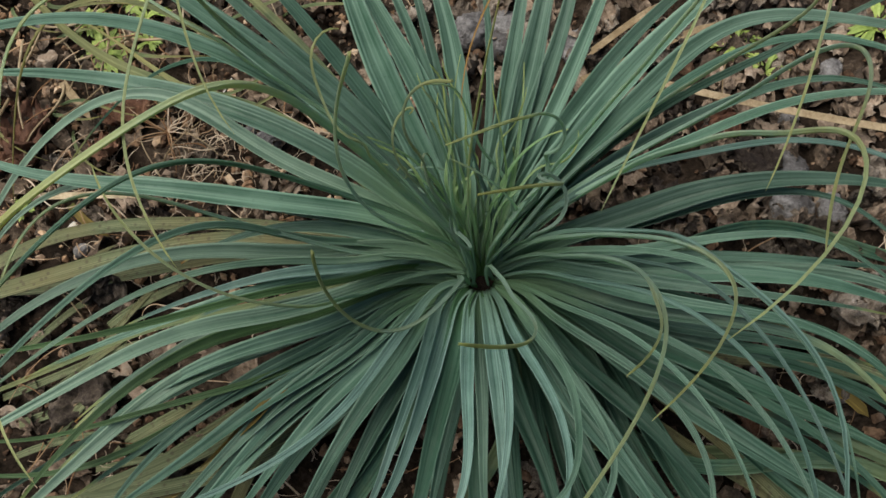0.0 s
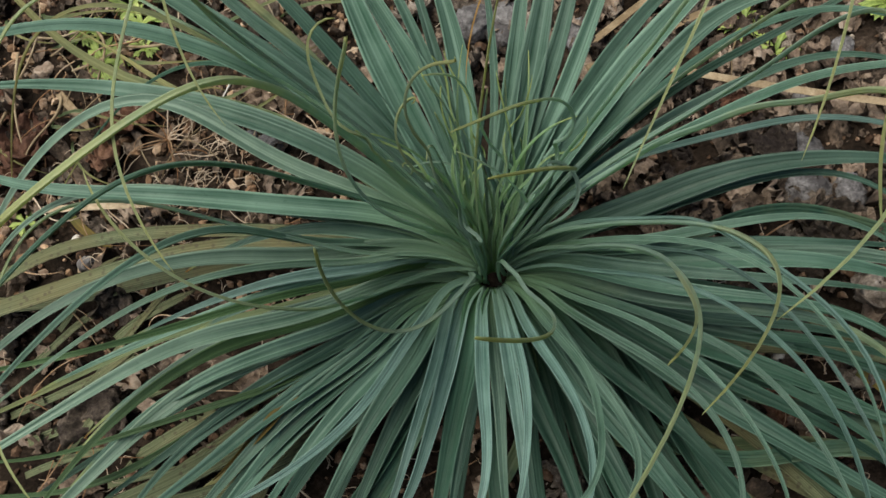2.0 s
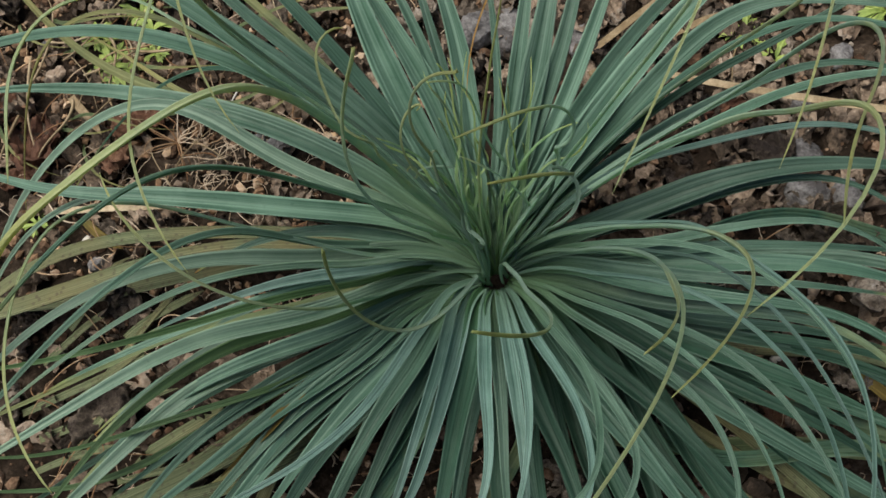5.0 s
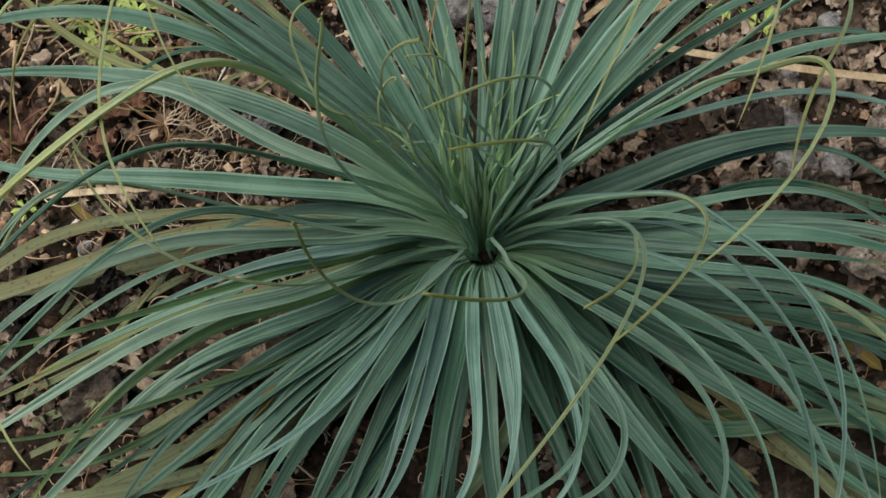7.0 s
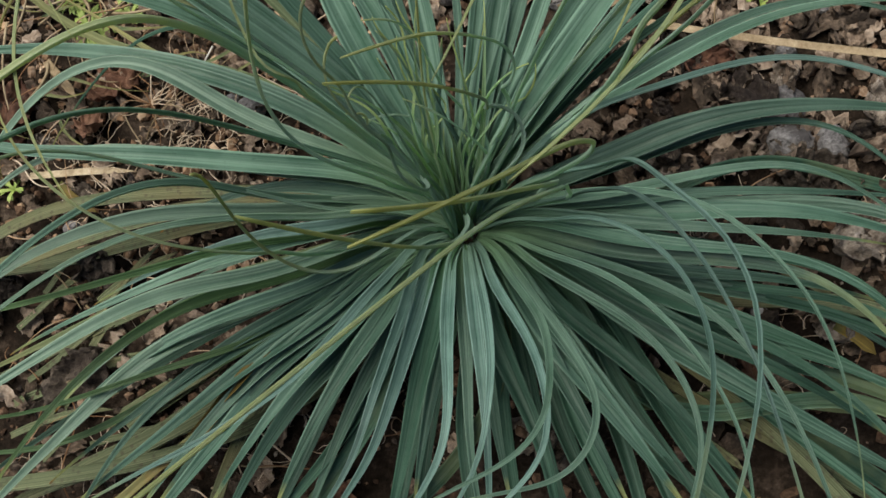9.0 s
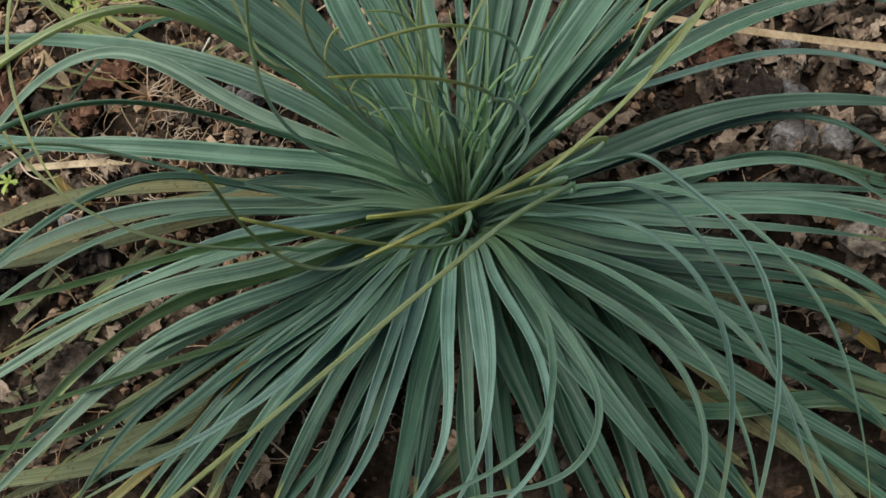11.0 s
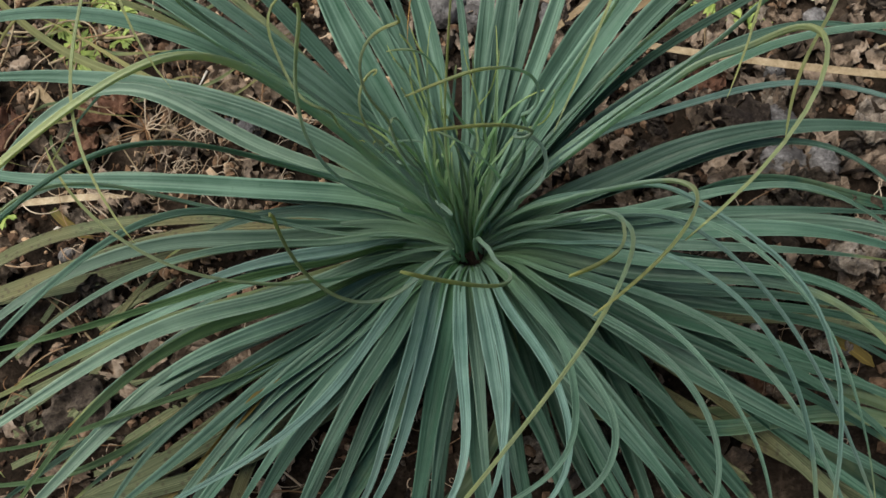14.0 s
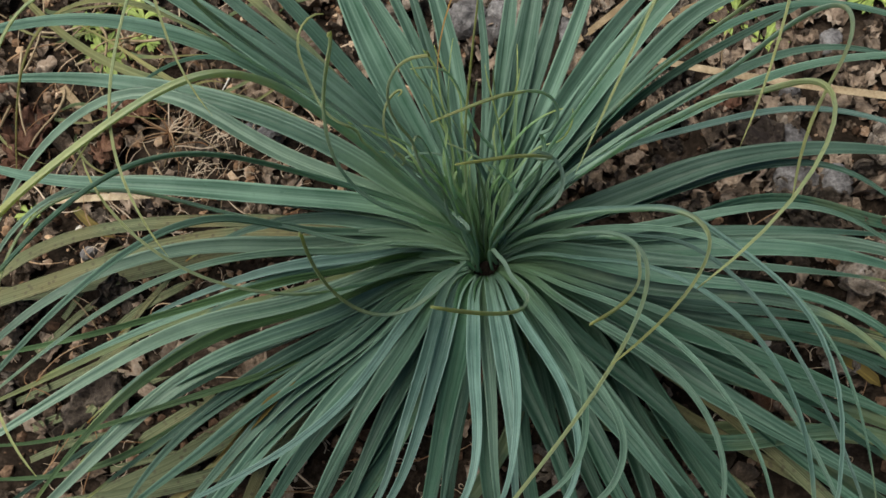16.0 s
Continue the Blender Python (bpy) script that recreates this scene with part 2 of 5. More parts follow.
def blade(name, start, az, el, length, width, mat, parent=None, label="", taper=0.55, tip=0.86, yellow=1.0, channel=0.34, twist=0.0, steps=48, foot=0.62, wilt=0.0, body=0.0, blunt=0.07):
    """A long blade that sets out from start and turns by the headings az and slopes el (degrees) at even steps of its length.
    It is channelled along its middle, a little ribbed and about half a millimetre thick; it thins from `taper` on and yellows from `tip`."""
    a, e = np.radians(glide(az, steps)), np.radians(glide(el, steps))
    way = np.stack([np.cos(e) * np.cos(a), np.cos(e) * np.sin(a), np.sin(e)], -1)
    at = np.vstack([[start], np.array(start) + np.cumsum(way * (length / steps), 0)])
    bm = bmesh.new()
    uvs = bm.loops.layers.uv.new("blade")
    age = bm.verts.layers.float.new("yellowing")
    rows, frac = [], []
    thick = min(0.00035, width * 0.12)
    for i in range(steps + 1):
        s = i / steps
        t = Vector(way[min(i, steps - 1)] + way[max(i - 1, 0)]).normalized()
        h = (a[min(i, steps - 1)] + a[max(i - 1, 0)]) / 2
        side = Vector((-math.sin(h), math.cos(h), 0))
        side = (side - t * side.dot(t)).normalized()
        up = t.cross(side).normalized()
        turn = Matrix.Rotation(radians(twist) * s * s, 3, t)
        side, up = turn @ side, turn @ up
        grow = foot + (1 - foot) * min(1, s / 0.22) ** 0.7
        thin = 1.0 if s < taper else 1 - 0.93 * ((s - taper) / (1 - taper)) ** 0.9
        w = width * grow * max(thin, blunt if i < steps else blunt * 0.4)
        if blunt > 0.1 and s > 0.93:
            w *= 0.25 + 0.75 * math.sqrt((1 - s) / 0.07)
        c = Vector(at[i])
        row = []
        for j in range(ACROSS):
            u = j / (ACROSS - 1) * 2 - 1
            lift = channel * w * (abs(u) ** 1.25 - 0.4) + (0.022 * w if j % 2 else 0)
            row.append(bm.verts.new(c + side * (u * w / 2) + up * lift))
        for j in range(ACROSS - 2, 0, -1):
            u = j / (ACROSS - 1) * 2 - 1
            lift = channel * w * (abs(u) ** 1.25 - 0.4) - (thick + body * w) * (1.2 - u * u)
            row.append(bm.verts.new(c + side * (u * w / 2) + up * lift))
        old = yellow * min(1, max(0, (s - tip) / (1 - tip))) if tip < 1 else 0
        for v in row:
            v[age] = max(old, wilt)
        rows.append(row)
        frac.append(s)
    ring = len(rows[0])
    for i in range(steps):
        for j in range(ring):
            k = (j + 1) % ring
            f = bm.faces.new((rows[i][j], rows[i + 1][j], rows[i + 1][k], rows[i][k]))
            for loop, (r, q) in zip(f.loops, ((i, j), (i + 1, j), (i + 1, j + 1), (i, j + 1))):
                x = q if q < ACROSS else 2 * ACROSS - 2 - q
                loop[uvs].uv = (x / (ACROSS - 1), frac[r])
    bm.faces.new(rows[0])
    bm.faces.new(rows[-1][::-1])
    return mesh_object(name, bm, mat, parent, label)


# ---- the ground: one sheet, fine round the plant and out to the horizon ----
def relief(x, y):
    return 0.006 * noise.fractal(Vector((x * 16, y * 16, 3.1)), 1.0, 2.0, 5) + 0.0022 * noise.fractal(Vector((x * 130, y * 130, 7.7)), 0.9, 2.0, 3) - 0.003


def lay_ground():
    bm = bmesh.new()
    n = 150
    line = [0.0]
    for i in range(n):
        line.append(line[-1] + 0.0026 * (1.0 if i < 105 else 1.26 ** (i - 105)))
    line = [-v for v in line[:0:-1]] + line
    grid = [[bm.verts.new((x, y + 0.03, relief(x, y + 0.03))) for x in line] for y in line]
    for r0, r1 in zip(grid, grid[1:]):
        for i in range(len(line) - 1):
            bm.faces.new((r0[i], r0[i + 1], r1[i + 1], r1[i]))
    return tagged(mesh_object("ground", bm, SOIL), "dark brown crumbly soil strewn with litter", "ground", "", "structure")


lay_ground()

# ---- the rosette plant ----
CROWN = Vector((0.0120, 0.0100, 0))
plant = tagged(new("rosette_plant"), "grey-green rosette of long narrow channelled leaves with yellowing curled tips", "plant")
plant.location = (CROWN.x, CROWN.y, 0)


def leaf(az, el, length, width, reach=0.004, height=0.024, name="leaf", mat=None, **more):
    a = radians(az[0])
    start = (reach * math.cos(a), reach * math.sin(a), height)
    return blade(name, start, az, el, length, width / 1000, mat or LEAF, plant, **more)


leaf((128.9, 129.5, 127.8, 123.6, 117.1, 114.5, 112.7), (56, 50.3, 43.6, 35.2, 25.6, 15.6, 5.6), 0.142, 8.3, 0.004, 0.028, taper=0.5, tip=0.97)
leaf((122.8, 109.8, 119, 129.4, 130, 130.2, 130.4), (56.1, 50.5, 43.5, 34.9, 25.8, 15.8, 5.8), 0.130, 6.9, 0.004, 0.028, taper=0.5, tip=0.97)
leaf((118.6, 106.6, 115.5, 121.1, 125.2, 126.9, 128), (55.6, 50.2, 43.6, 35.2, 25.6, 15.6, 5.6), 0.136, 3.6, 0.004, 0.028, taper=0.5, tip=0.97)
leaf((116.5, 106, 109.9, 112.8, 113.1, 113.2, 113.3), (55.7, 50.3, 43.7, 35.2, 25.6, 15.6, 5.6), 0.132, 3.3, 0.004, 0.028, taper=0.5, tip=0.97)
leaf((111.9, 99.3, 101, 107.7, 116, 119.4, 121.7), (55.8, 50.2, 43.7, 35.2, 25.5, 15.5, 5.5), 0.130, 6.1, 0.004, 0.028, taper=0.5, tip=0.97)
leaf((101.5, 85.4, 88, 97.6, 103.6, 106, 107.7), (55.9, 49.8, 43.4, 35.2, 25.6, 15.6, 5.6), 0.128, 2.3, 0.004, 0.028, taper=0.5, tip=0.97)
leaf((92.8, 79.9, 81.7, 85, 86.2, 86.7, 87.1), (55.8, 49.7, 43.7, 35.4, 25.6, 15.6, 5.6), 0.127, 5.0, 0.004, 0.028, taper=0.5, tip=0.97)
leaf((87.5, 72, 75.4, 80.1, 83.6, 85, 85.9), (55.6, 49.3, 43.7, 35.4, 25.6, 15.6, 5.6), 0.129, 7.9, 0.004, 0.028, taper=0.5, tip=0.97)
leaf((83.4, 67.2, 66.5, 72.3, 81.6, 85.3, 88), (55.6, 49.5, 43.6, 35.2, 25.7, 15.7, 5.7), 0.131, 5.4, 0.004, 0.028, taper=0.5, tip=0.97)
leaf((75.2, 58.2, 59.8, 67.7, 73.3, 75.5, 77), (55.4, 49, 43.4, 35.6, 25.7, 15.7, 5.7), 0.136, 5.0, 0.004, 0.028, taper=0.5, tip=0.97)
leaf((72.2, 51.5, 49.9, 47.5, 41.1, 38.6, 36.8), (55.3, 48.6, 43.8, 35.8, 25.5, 15.5, 5.5), 0.148, 4.9, 0.004, 0.028, mat=MID, taper=0.5, tip=0.97)
leaf((64.3, 42.9, 43.8, 44.6, 41.2, 39.9, 38.9), (55.4, 48.1, 43.7, 35.9, 25.6, 15.6, 5.6), 0.154, 7.7, 0.004, 0.028, taper=0.5, tip=0.97)
leaf((54.9, 35.4, 36.2, 31.5, -13.8, -18.8, -22.3), (53.9, 46.7, 43.2, 38.2, 22.2, 12.2, 2.2), 0.183, 5.9, 0.004, 0.028, taper=0.5, tip=0.97)
leaf((48.9, 33, 25.9, 4.4, -35.7, -40.7, -44.2), (49.4, 47.1, 47.5, 41.1, 25.4, 15.4, 5.4), 0.209, 2.5, 0.004, 0.028, mat=MID, taper=0.5, tip=0.97)
leaf((49.6, 40, 29.4, 16.7, 20.9, 22.6, 23.8), (39.1, 36.7, 37, 32, 28.6, 18.6, 8.6), 0.187, 2.6, 0.004, 0.028, mat=MID, taper=0.5, tip=0.97)
leaf((51.4, 37.4, 30.5, 24.5, -2.1, -7.1), (34.2, 25.4, 14.3, 1.1, -15.8, -29.8), 0.169, 4.3, 0.005, 0.026, taper=0.42)
leaf((35.5, 25, 10.5, 8.6, -11.4, -16.4, -19.9), (49.3, 47.1, 41, 37.3, 25.8, 15.8, 5.8), 0.194, 2.9, 0.004, 0.028, taper=0.5, tip=0.97)
leaf((37.1, 23.6, -1.9, -9.2, -37.1, -42.1, -45.6), (51.4, 49.2, 40, 38.1, 27.1, 17.1, 7.1), 0.201, 2.0, 0.004, 0.028, mat=WAXY_SHEEN, taper=0.5, tip=0.97)
leaf((34, 16.5, 18.6, 9.5, 4.3, 2.3), (26.5, 22.8, 17.6, 3.5, -12.1, -26.1), 0.149, 7.9, 0.005, 0.026, taper=0.42)
leaf((31, 14, 18.1, 7.4, -29.9, -34.9), (23.8, 19.6, 15.3, 2.8, -16.9, -30.9), 0.149, 3.6, 0.005, 0.026, mat=MID, taper=0.42)
leaf((25.3, -1, 7.5, 4.3, -27.3, -32.3), (27.6, 24.1, 20.6, 7.6, -13.6, -27.6), 0.141, 3.2, 0.005, 0.026, taper=0.42)
leaf((22.3, -1.6, 2.8, 1.9, 5.1, 6.4), (23.6, 20.6, 16.1, 2.8, -12.3, -26.3), 0.140, 3.6, 0.005, 0.026, mat=MID, taper=0.42)
leaf((19.9, -6.1, -0.4, 0.5, -7, -10), (22.7, 18.3, 14.2, 2.7, -13, -27), 0.139, 7.5, 0.005, 0.026, mat=MID, taper=0.42)
leaf((12.9, -18.4, -10.8, -4.1, -21.7, -26.7), (28.6, 21.7, 15.5, 3.5, -14.5, -28.5), 0.137, 4.2, 0.005, 0.026, mat=MID, taper=0.42)
leaf((3.4, -20.5, -6.6, -7.6, -38.3, -43.3), (24, 18.1, 13.8, 2.5, -14.9, -28.9), 0.144, 4.5, 0.005, 0.026, taper=0.42, tip=0.45, yellow=0.5, wilt=0.12)
leaf((10.5, -22.6, -11.3, -8.1, -24.7, -29.7), (8, 8, 7.1, -0.2, -11.9, -25.9), 0.143, 4.7, 0.006, 0.02, mat=MID, taper=0.45)
leaf((5.1, -27.4, -18.6, -17.5, -22.5, -24.5), (12.4, 10.6, 7.9, -0.9, -11.2, -25.2), 0.146, 6.5, 0.006, 0.02, mat=LOWER_SHADED, taper=0.45)
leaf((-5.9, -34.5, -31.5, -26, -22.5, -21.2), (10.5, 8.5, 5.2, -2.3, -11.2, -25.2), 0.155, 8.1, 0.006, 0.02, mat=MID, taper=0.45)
leaf((-21.3, -47.2, -36.4, -39.7, -45.7, -48.1), (21.8, 16.1, 8.5, -2.4, -12.3, -26.3), 0.117, 5.4, 0.006, 0.02, mat=LOWER_SHADED, taper=0.45)
leaf((-28.7, -56.1, -51.4, -46.3, -46.5, -46.5), (22.6, 15.7, 7.5, -2.5, -12.4, -26.4), 0.102, 8.3, 0.006, 0.02, mat=MID, taper=0.45)
leaf((-35.5, -59.4, -55.4, -56.5, -57.4, -57.8), (23.3, 16.3, 7.7, -2.8, -12.4, -26.4), 0.094, 6.3, 0.006, 0.02, mat=MID, taper=0.45)
leaf((-75.1, -25.2, 9.4, -0.4, 30.5, 35.5), (-14.3, -0.3, 0.1, -5.3, -5.2, -19.2), 0.209, 4.8, 0.008, 0.012, mat=OLD, name='withered_leaf', label='old dull green leaf lying on the soil', taper=0.6, tip=0.4, yellow=0.45, wilt=0.1)
leaf((-29.4, -31.4, -28, -23.2, -27.7, -29.5), (-2.3, -2.3, -3, -5, -5.4, -19.4), 0.163, 3.4, 0.008, 0.012, mat=WITHERED, name='withered_leaf', label='spotted straw-coloured withered leaf', taper=0.75, channel=0.1)
leaf((-46, -65.9, -58.8, -56.3, -65.7, -84.5, -127, -132, -135.5), (45, 39.7, 37.2, 33, 24.2, 9.8, -8.8, -22.8, -36.8), 0.135, 2.9, 0.0045, 0.027, mat=WAXY_SHEEN, taper=0.35, tip=0.8, yellow=0.6, steps=60)
leaf((-34, -58, -56.1, -59.8, -74.8, -91.4, -141.3, -146.3, -149.8), (42.9, 42.3, 45.1, 45.8, 41.5, 29.4, 9.8, -4.2, -18.2), 0.160, 2.5, 0.0045, 0.027, taper=0.35, tip=0.8, yellow=0.6, steps=60)
leaf((-26.5, -53.2, -54.6, -53.7, -61.9, -107.2, -160.4, -165.4, -168.9), (36.9, 29.9, 26.7, 24, 20.4, 9.7, -7.7, -21.7, -35.7), 0.143, 2.9, 0.0045, 0.027, taper=0.35, tip=0.8, yellow=0.6, steps=60)
leaf((-12.8, -43.8, -35.6, -34.4, -46.6, -70.7, -102.7, -107.7, -111.2), (38, 29, 26.2, 20.7, 11.9, -1.3, -16.9, -30.9, -44.9), 0.152, 2.7, 0.0045, 0.027, taper=0.35, tip=0.8, yellow=0.6, steps=60)
leaf((-11.4, -34.7, -29, -37.2, -48.4, -60.7, -79.5, -84.5, -88), (37.4, 35.2, 34.9, 24.9, 11, -4.3, -21.6, -35.6, -49.6), 0.166, 1.8, 0.0045, 0.027, taper=0.35, tip=0.8, yellow=0.6, steps=60)
leaf((-6.4, -25.6, -26.4, -29.5, -44.6, -58.7, -64.4, -66.6, -68.2), (25.9, 27.6, 28.3, 23.3, 12.6, -3.6, -20.3, -34.3, -48.3), 0.177, 2.4, 0.0045, 0.027, taper=0.35, tip=0.8, yellow=0.6, steps=60)
leaf((1.7, -46.1, -59.4, -54.6, -58, -77, -99.8, -104.8), (49, 58.9, 64.2, 62.2, 54.6, 49.8, 43.8, 29.8), 0.258, 1.7, 0.0045, 0.027, mat=WAXY_SHEEN, taper=0.35, tip=0.8, yellow=0.6, steps=60)
leaf((15.8, -33, -57.2, -65.1, -62.3, -63.1, -71.5, -74.9), (44.4, 57.8, 64.8, 63.5, 61, 38, -3.8, -17.8), 0.245, 1.6, 0.0045, 0.027, mat=WAXY_SHEEN, taper=0.35, tip=0.8, yellow=0.6, steps=60)
leaf((38.9, -21.6, -54.3, -69.5, -71.6, -65.4, -100.7, -105.7), (46.8, 52.9, 61.8, 63.2, 55.5, 41.6, 8.3, -5.7), 0.260, 1.8, 0.0045, 0.027, mat=WAXY_SHEEN, taper=0.35, tip=0.8, yellow=0.6, steps=60)
leaf((27.7, -2.3, -8.9, -17.8, -37.3, -51.7, -67.5, -72.5, -76), (42.3, 35, 31.6, 23.2, 8.2, -7.1, -23.3, -37.3, -51.3), 0.174, 1.9, 0.0045, 0.027, taper=0.35, tip=0.8, yellow=0.6, steps=60)
leaf((-57.4, -73.9, -68, -61.6, -59.6, -65.5, -73.2, -76.2, -78.4), (27.4, 15.2, 7.6, 2.8, -2.9, -10.9, -20.5, -34.5, -48.5), 0.107, 6.7, 0.0045, 0.027, mat=LOWER_SHADED, taper=0.35, tip=0.8, yellow=0.6, steps=60)
leaf((-62.9, -68.2, -70.5, -75.7, -85.3, -95.5, -116.2, -121.2, -124.7), (41.6, 33.2, 26.1, 18.7, 8.9, -3.7, -17.6, -31.6, -45.6), 0.116, 2.8, 0.0045, 0.027, mat=WAXY_SHEEN, taper=0.35, tip=0.8, yellow=0.6, steps=60)
leaf((-72.2, -73, -74.1, -74.9, -76.9, -80.7, -84.8, -86.5, -87.6), (41.8, 32, 23.4, 14.3, 3.6, -8.8, -22.1, -36.1, -50.1), 0.111, 3.8, 0.0045, 0.027, mat=WAXY_SHEEN, taper=0.35, tip=0.8, yellow=0.6, steps=60)
leaf((-86.1, -78.1, -77.3, -79, -81.7, -80.2, -75.1, -73.1, -71.7), (30.6, 18.8, 10, 2.9, -4.4, -12.7, -21.8, -35.8, -49.8), 0.102, 3.9, 0.0045, 0.027, taper=0.35, tip=0.8, yellow=0.6, steps=60)
leaf((-99.2, -81.2, -79.6, -78.8, -78.2, -90.3, -115.8, -120.8, -124.3), (40.5, 34.3, 30, 24.3, 14.6, 1, -15, -29, -43), 0.113, 4.1, 0.0045, 0.027, mat=WAXY_SHEEN, taper=0.35, tip=0.8, yellow=0.6, steps=60)
leaf((-127.2, -94.8, -91.9, -93.7, -97.3, -103.2, -118.8, -123.8, -127.3), (33.9, 25.2, 20.4, 14.8, 6.9, -3.8, -15.4, -29.4, -43.4), 0.109, 4.9, 0.0045, 0.027, mat=WAXY_SHEEN, taper=0.35, tip=0.8, yellow=0.6, steps=60)
leaf((-146.4, -97.7, -89.8, -95.1, -97, -100.6, -119.6, -124.6, -128.1), (43, 30, 24, 19, 10.5, -1.6, -14.3, -28.3, -42.3), 0.123, 3.5, 0.0045, 0.027, mat=WAXY_SHEEN, taper=0.35, tip=0.8, yellow=0.6, steps=60)
leaf((-115.3, -84.6, -90.1, -93.4, -93.4, -94.9, -98.7, -100.3, -101.4), (37.5, 23.5, 14.8, 7.4, -0.2, -8.5, -17.7, -31.7, -45.7), 0.106, 7.1, 0.0045, 0.027, mat=LOWER_SHADED, taper=0.35, tip=0.8, yellow=0.6, steps=60)
leaf((-152.1, -115.4, -109.7, -104.8, -111.3, -114), (4.7, 5.8, 5.4, -1.7, -9.7, -23.7), 0.113, 6.0, 0.006, 0.02, mat=MID, taper=0.45)
leaf((-154.7, -101.8, -94.5, -94.1, -105.2, -129.3, -149.8, -154.8, -158.3), (41.4, 42.5, 50.2, 47.9, 36.7, 17.3, -9.5, -23.5, -37.5), 0.165, 3.3, 0.0045, 0.027, mat=WAXY_SHEEN, taper=0.35, tip=0.8, yellow=0.6, steps=60)
leaf((-139.2, -107.8, -109.2, -106.8, -105.5, -105.1), (6.9, 4.1, 2.2, -3.9, -11, -25), 0.103, 5.6, 0.006, 0.02, mat=MID, taper=0.45)
leaf((-160.7, -123.7, -127.1, -120.6, -124.2, -125.7), (7.2, 10.9, 11.3, 1.8, -8.4, -22.4), 0.139, 7.8, 0.006, 0.02, mat=MID, taper=0.45)
leaf((-150.8, -116.2, -126.3, -119.5, -113.7, -111.4), (5.8, 4.8, 4.4, -3.1, -10.9, -24.9), 0.117, 7.5, 0.006, 0.02, mat=MID, taper=0.45)
leaf((-180.9, -135.8, -148.8, -138.4, -144.6, -147.1), (20.9, 32.8, 30.6, 9.3, -7.9, -21.9), 0.190, 5.3, 0.006, 0.02, mat=PALE, taper=0.45, tip=0.72, yellow=0.3)
leaf((-192.6, -109.2, -122.8, -145.5, -171.1, -176.1), (32.5, 58, 56.5, 25.1, -14, -28), 0.209, 2.5, 0.006, 0.02, mat=FRESH, taper=0.45)
leaf((-176.4, -141.9, -145, -127.7, -128.4, -128.7), (-2.3, 11.3, 16.5, 5.3, -5.4, -19.4), 0.184, 6.8, 0.006, 0.02, mat=PALE, taper=0.45, tip=0.72, yellow=0.3)
leaf((-180.9, -138.7, -146.1, -132.4, -122.9, -119.1), (13.8, 25, 27.8, 12.8, -6, -20), 0.166, 4.6, 0.006, 0.02, mat=FRESH, taper=0.45)
leaf((-158, -134.2, -152, -156.9, -175.7, -180.7), (13.5, 13.7, 10.5, -1.2, -11.3, -25.3), 0.199, 2.2, 0.006, 0.02, mat=FRESH, taper=0.45)
leaf((-164.4, -136.2, -139.7, -144.5, -170.6, -175.6), (-1.7, 9.5, 10.9, 2.3, -2.4, -16.4), 0.185, 3.6, 0.006, 0.02, mat=FRESH, taper=0.45)
leaf((-168.1, -131.9, -140.1, -136.2, -121.4, -116.4), (16.4, 13.7, 9.8, -0.6, -12.1, -26.1), 0.152, 4.8, 0.006, 0.02, mat=MID, taper=0.45)
leaf((-168.3, -124.7, -135.4, -133.9, -140, -142.4), (18.1, 13.6, 9.7, -1.4, -11.2, -25.2), 0.145, 5.9, 0.006, 0.02, mat=MID, taper=0.45)
leaf((-161.8, -124.9, -128.2, -125.8, -126.7, -127.1), (17.6, 14, 9, -1.7, -11.7, -25.7), 0.126, 7.4, 0.006, 0.02, mat=MID, taper=0.45)
leaf((-151.1, -138.8, -139, -147.6, -152, -153.7), (5.4, 1.4, -1, -3.4, -4.3, -18.3), 0.173, 7.3, 0.008, 0.012, mat=WITHERED, name='withered_leaf', label='spotted straw-coloured withered leaf', taper=0.75, channel=0.1)
leaf((-191.3, -158.3, -160.5, -148.9, -150.6, -151.3), (2.1, 1.8, 1.5, -1.8, -3.1, -17.1), 0.209, 2.6, 0.008, 0.012, mat=OLD, name='withered_leaf', label='old dull green leaf lying on the soil', taper=0.6, tip=0.4, yellow=0.45, wilt=0.1)
leaf((-151.3, -143, -140.8, -135.6, -144.1, -147.4), (4.2, -0.4, -2.4, -5.3, -5, -19), 0.136, 3.9, 0.008, 0.012, name='withered_leaf', label='orange-brown withered leaf', taper=0.6, tip=0.02, yellow=1.0, wilt=0.86)
leaf((-198.4, -145.7, -157.8, -146.9, -134.9, -130.1), (38.3, 39.3, 35.8, 11.9, -14.3, -28.3), 0.187, 5.2, 0.005, 0.026, mat=PALE, taper=0.42, tip=0.72, yellow=0.3)
leaf((-197.9, -142.4, -130.2, -112.8, -123, -127.1), (28.1, 51.4, 65.3, 37, -6.6, -20.6), 0.214, 3.0, 0.005, 0.026, taper=0.42)
leaf((-193.3, -130.5, -126.1, -132.6, -133.8, -134.3), (35.5, 52.7, 60.3, 45.7, 4.8, -9.2), 0.175, 3.0, 0.005, 0.026, mat=PALE, taper=0.42, tip=0.72, yellow=0.3)
leaf((-188.7, -154.3, -153.5, -151.8, -156, -157.6), (21.2, 18.6, 14.4, 1.6, -12.4, -26.4), 0.146, 4.6, 0.005, 0.026, taper=0.42)
leaf((-196.2, -149.6, -154, -149.3, -142.3, -139.5), (4, 5.6, 7.6, -0.1, -10.1, -24.1), 0.138, 5.0, 0.006, 0.02, taper=0.45)
leaf((145.6, 187.7, 187.4, 181.9, 163.7, 158.7), (30.8, 25.8, 19, 3.2, -12.4, -26.4), 0.198, 6.6, 0.005, 0.026, taper=0.42)
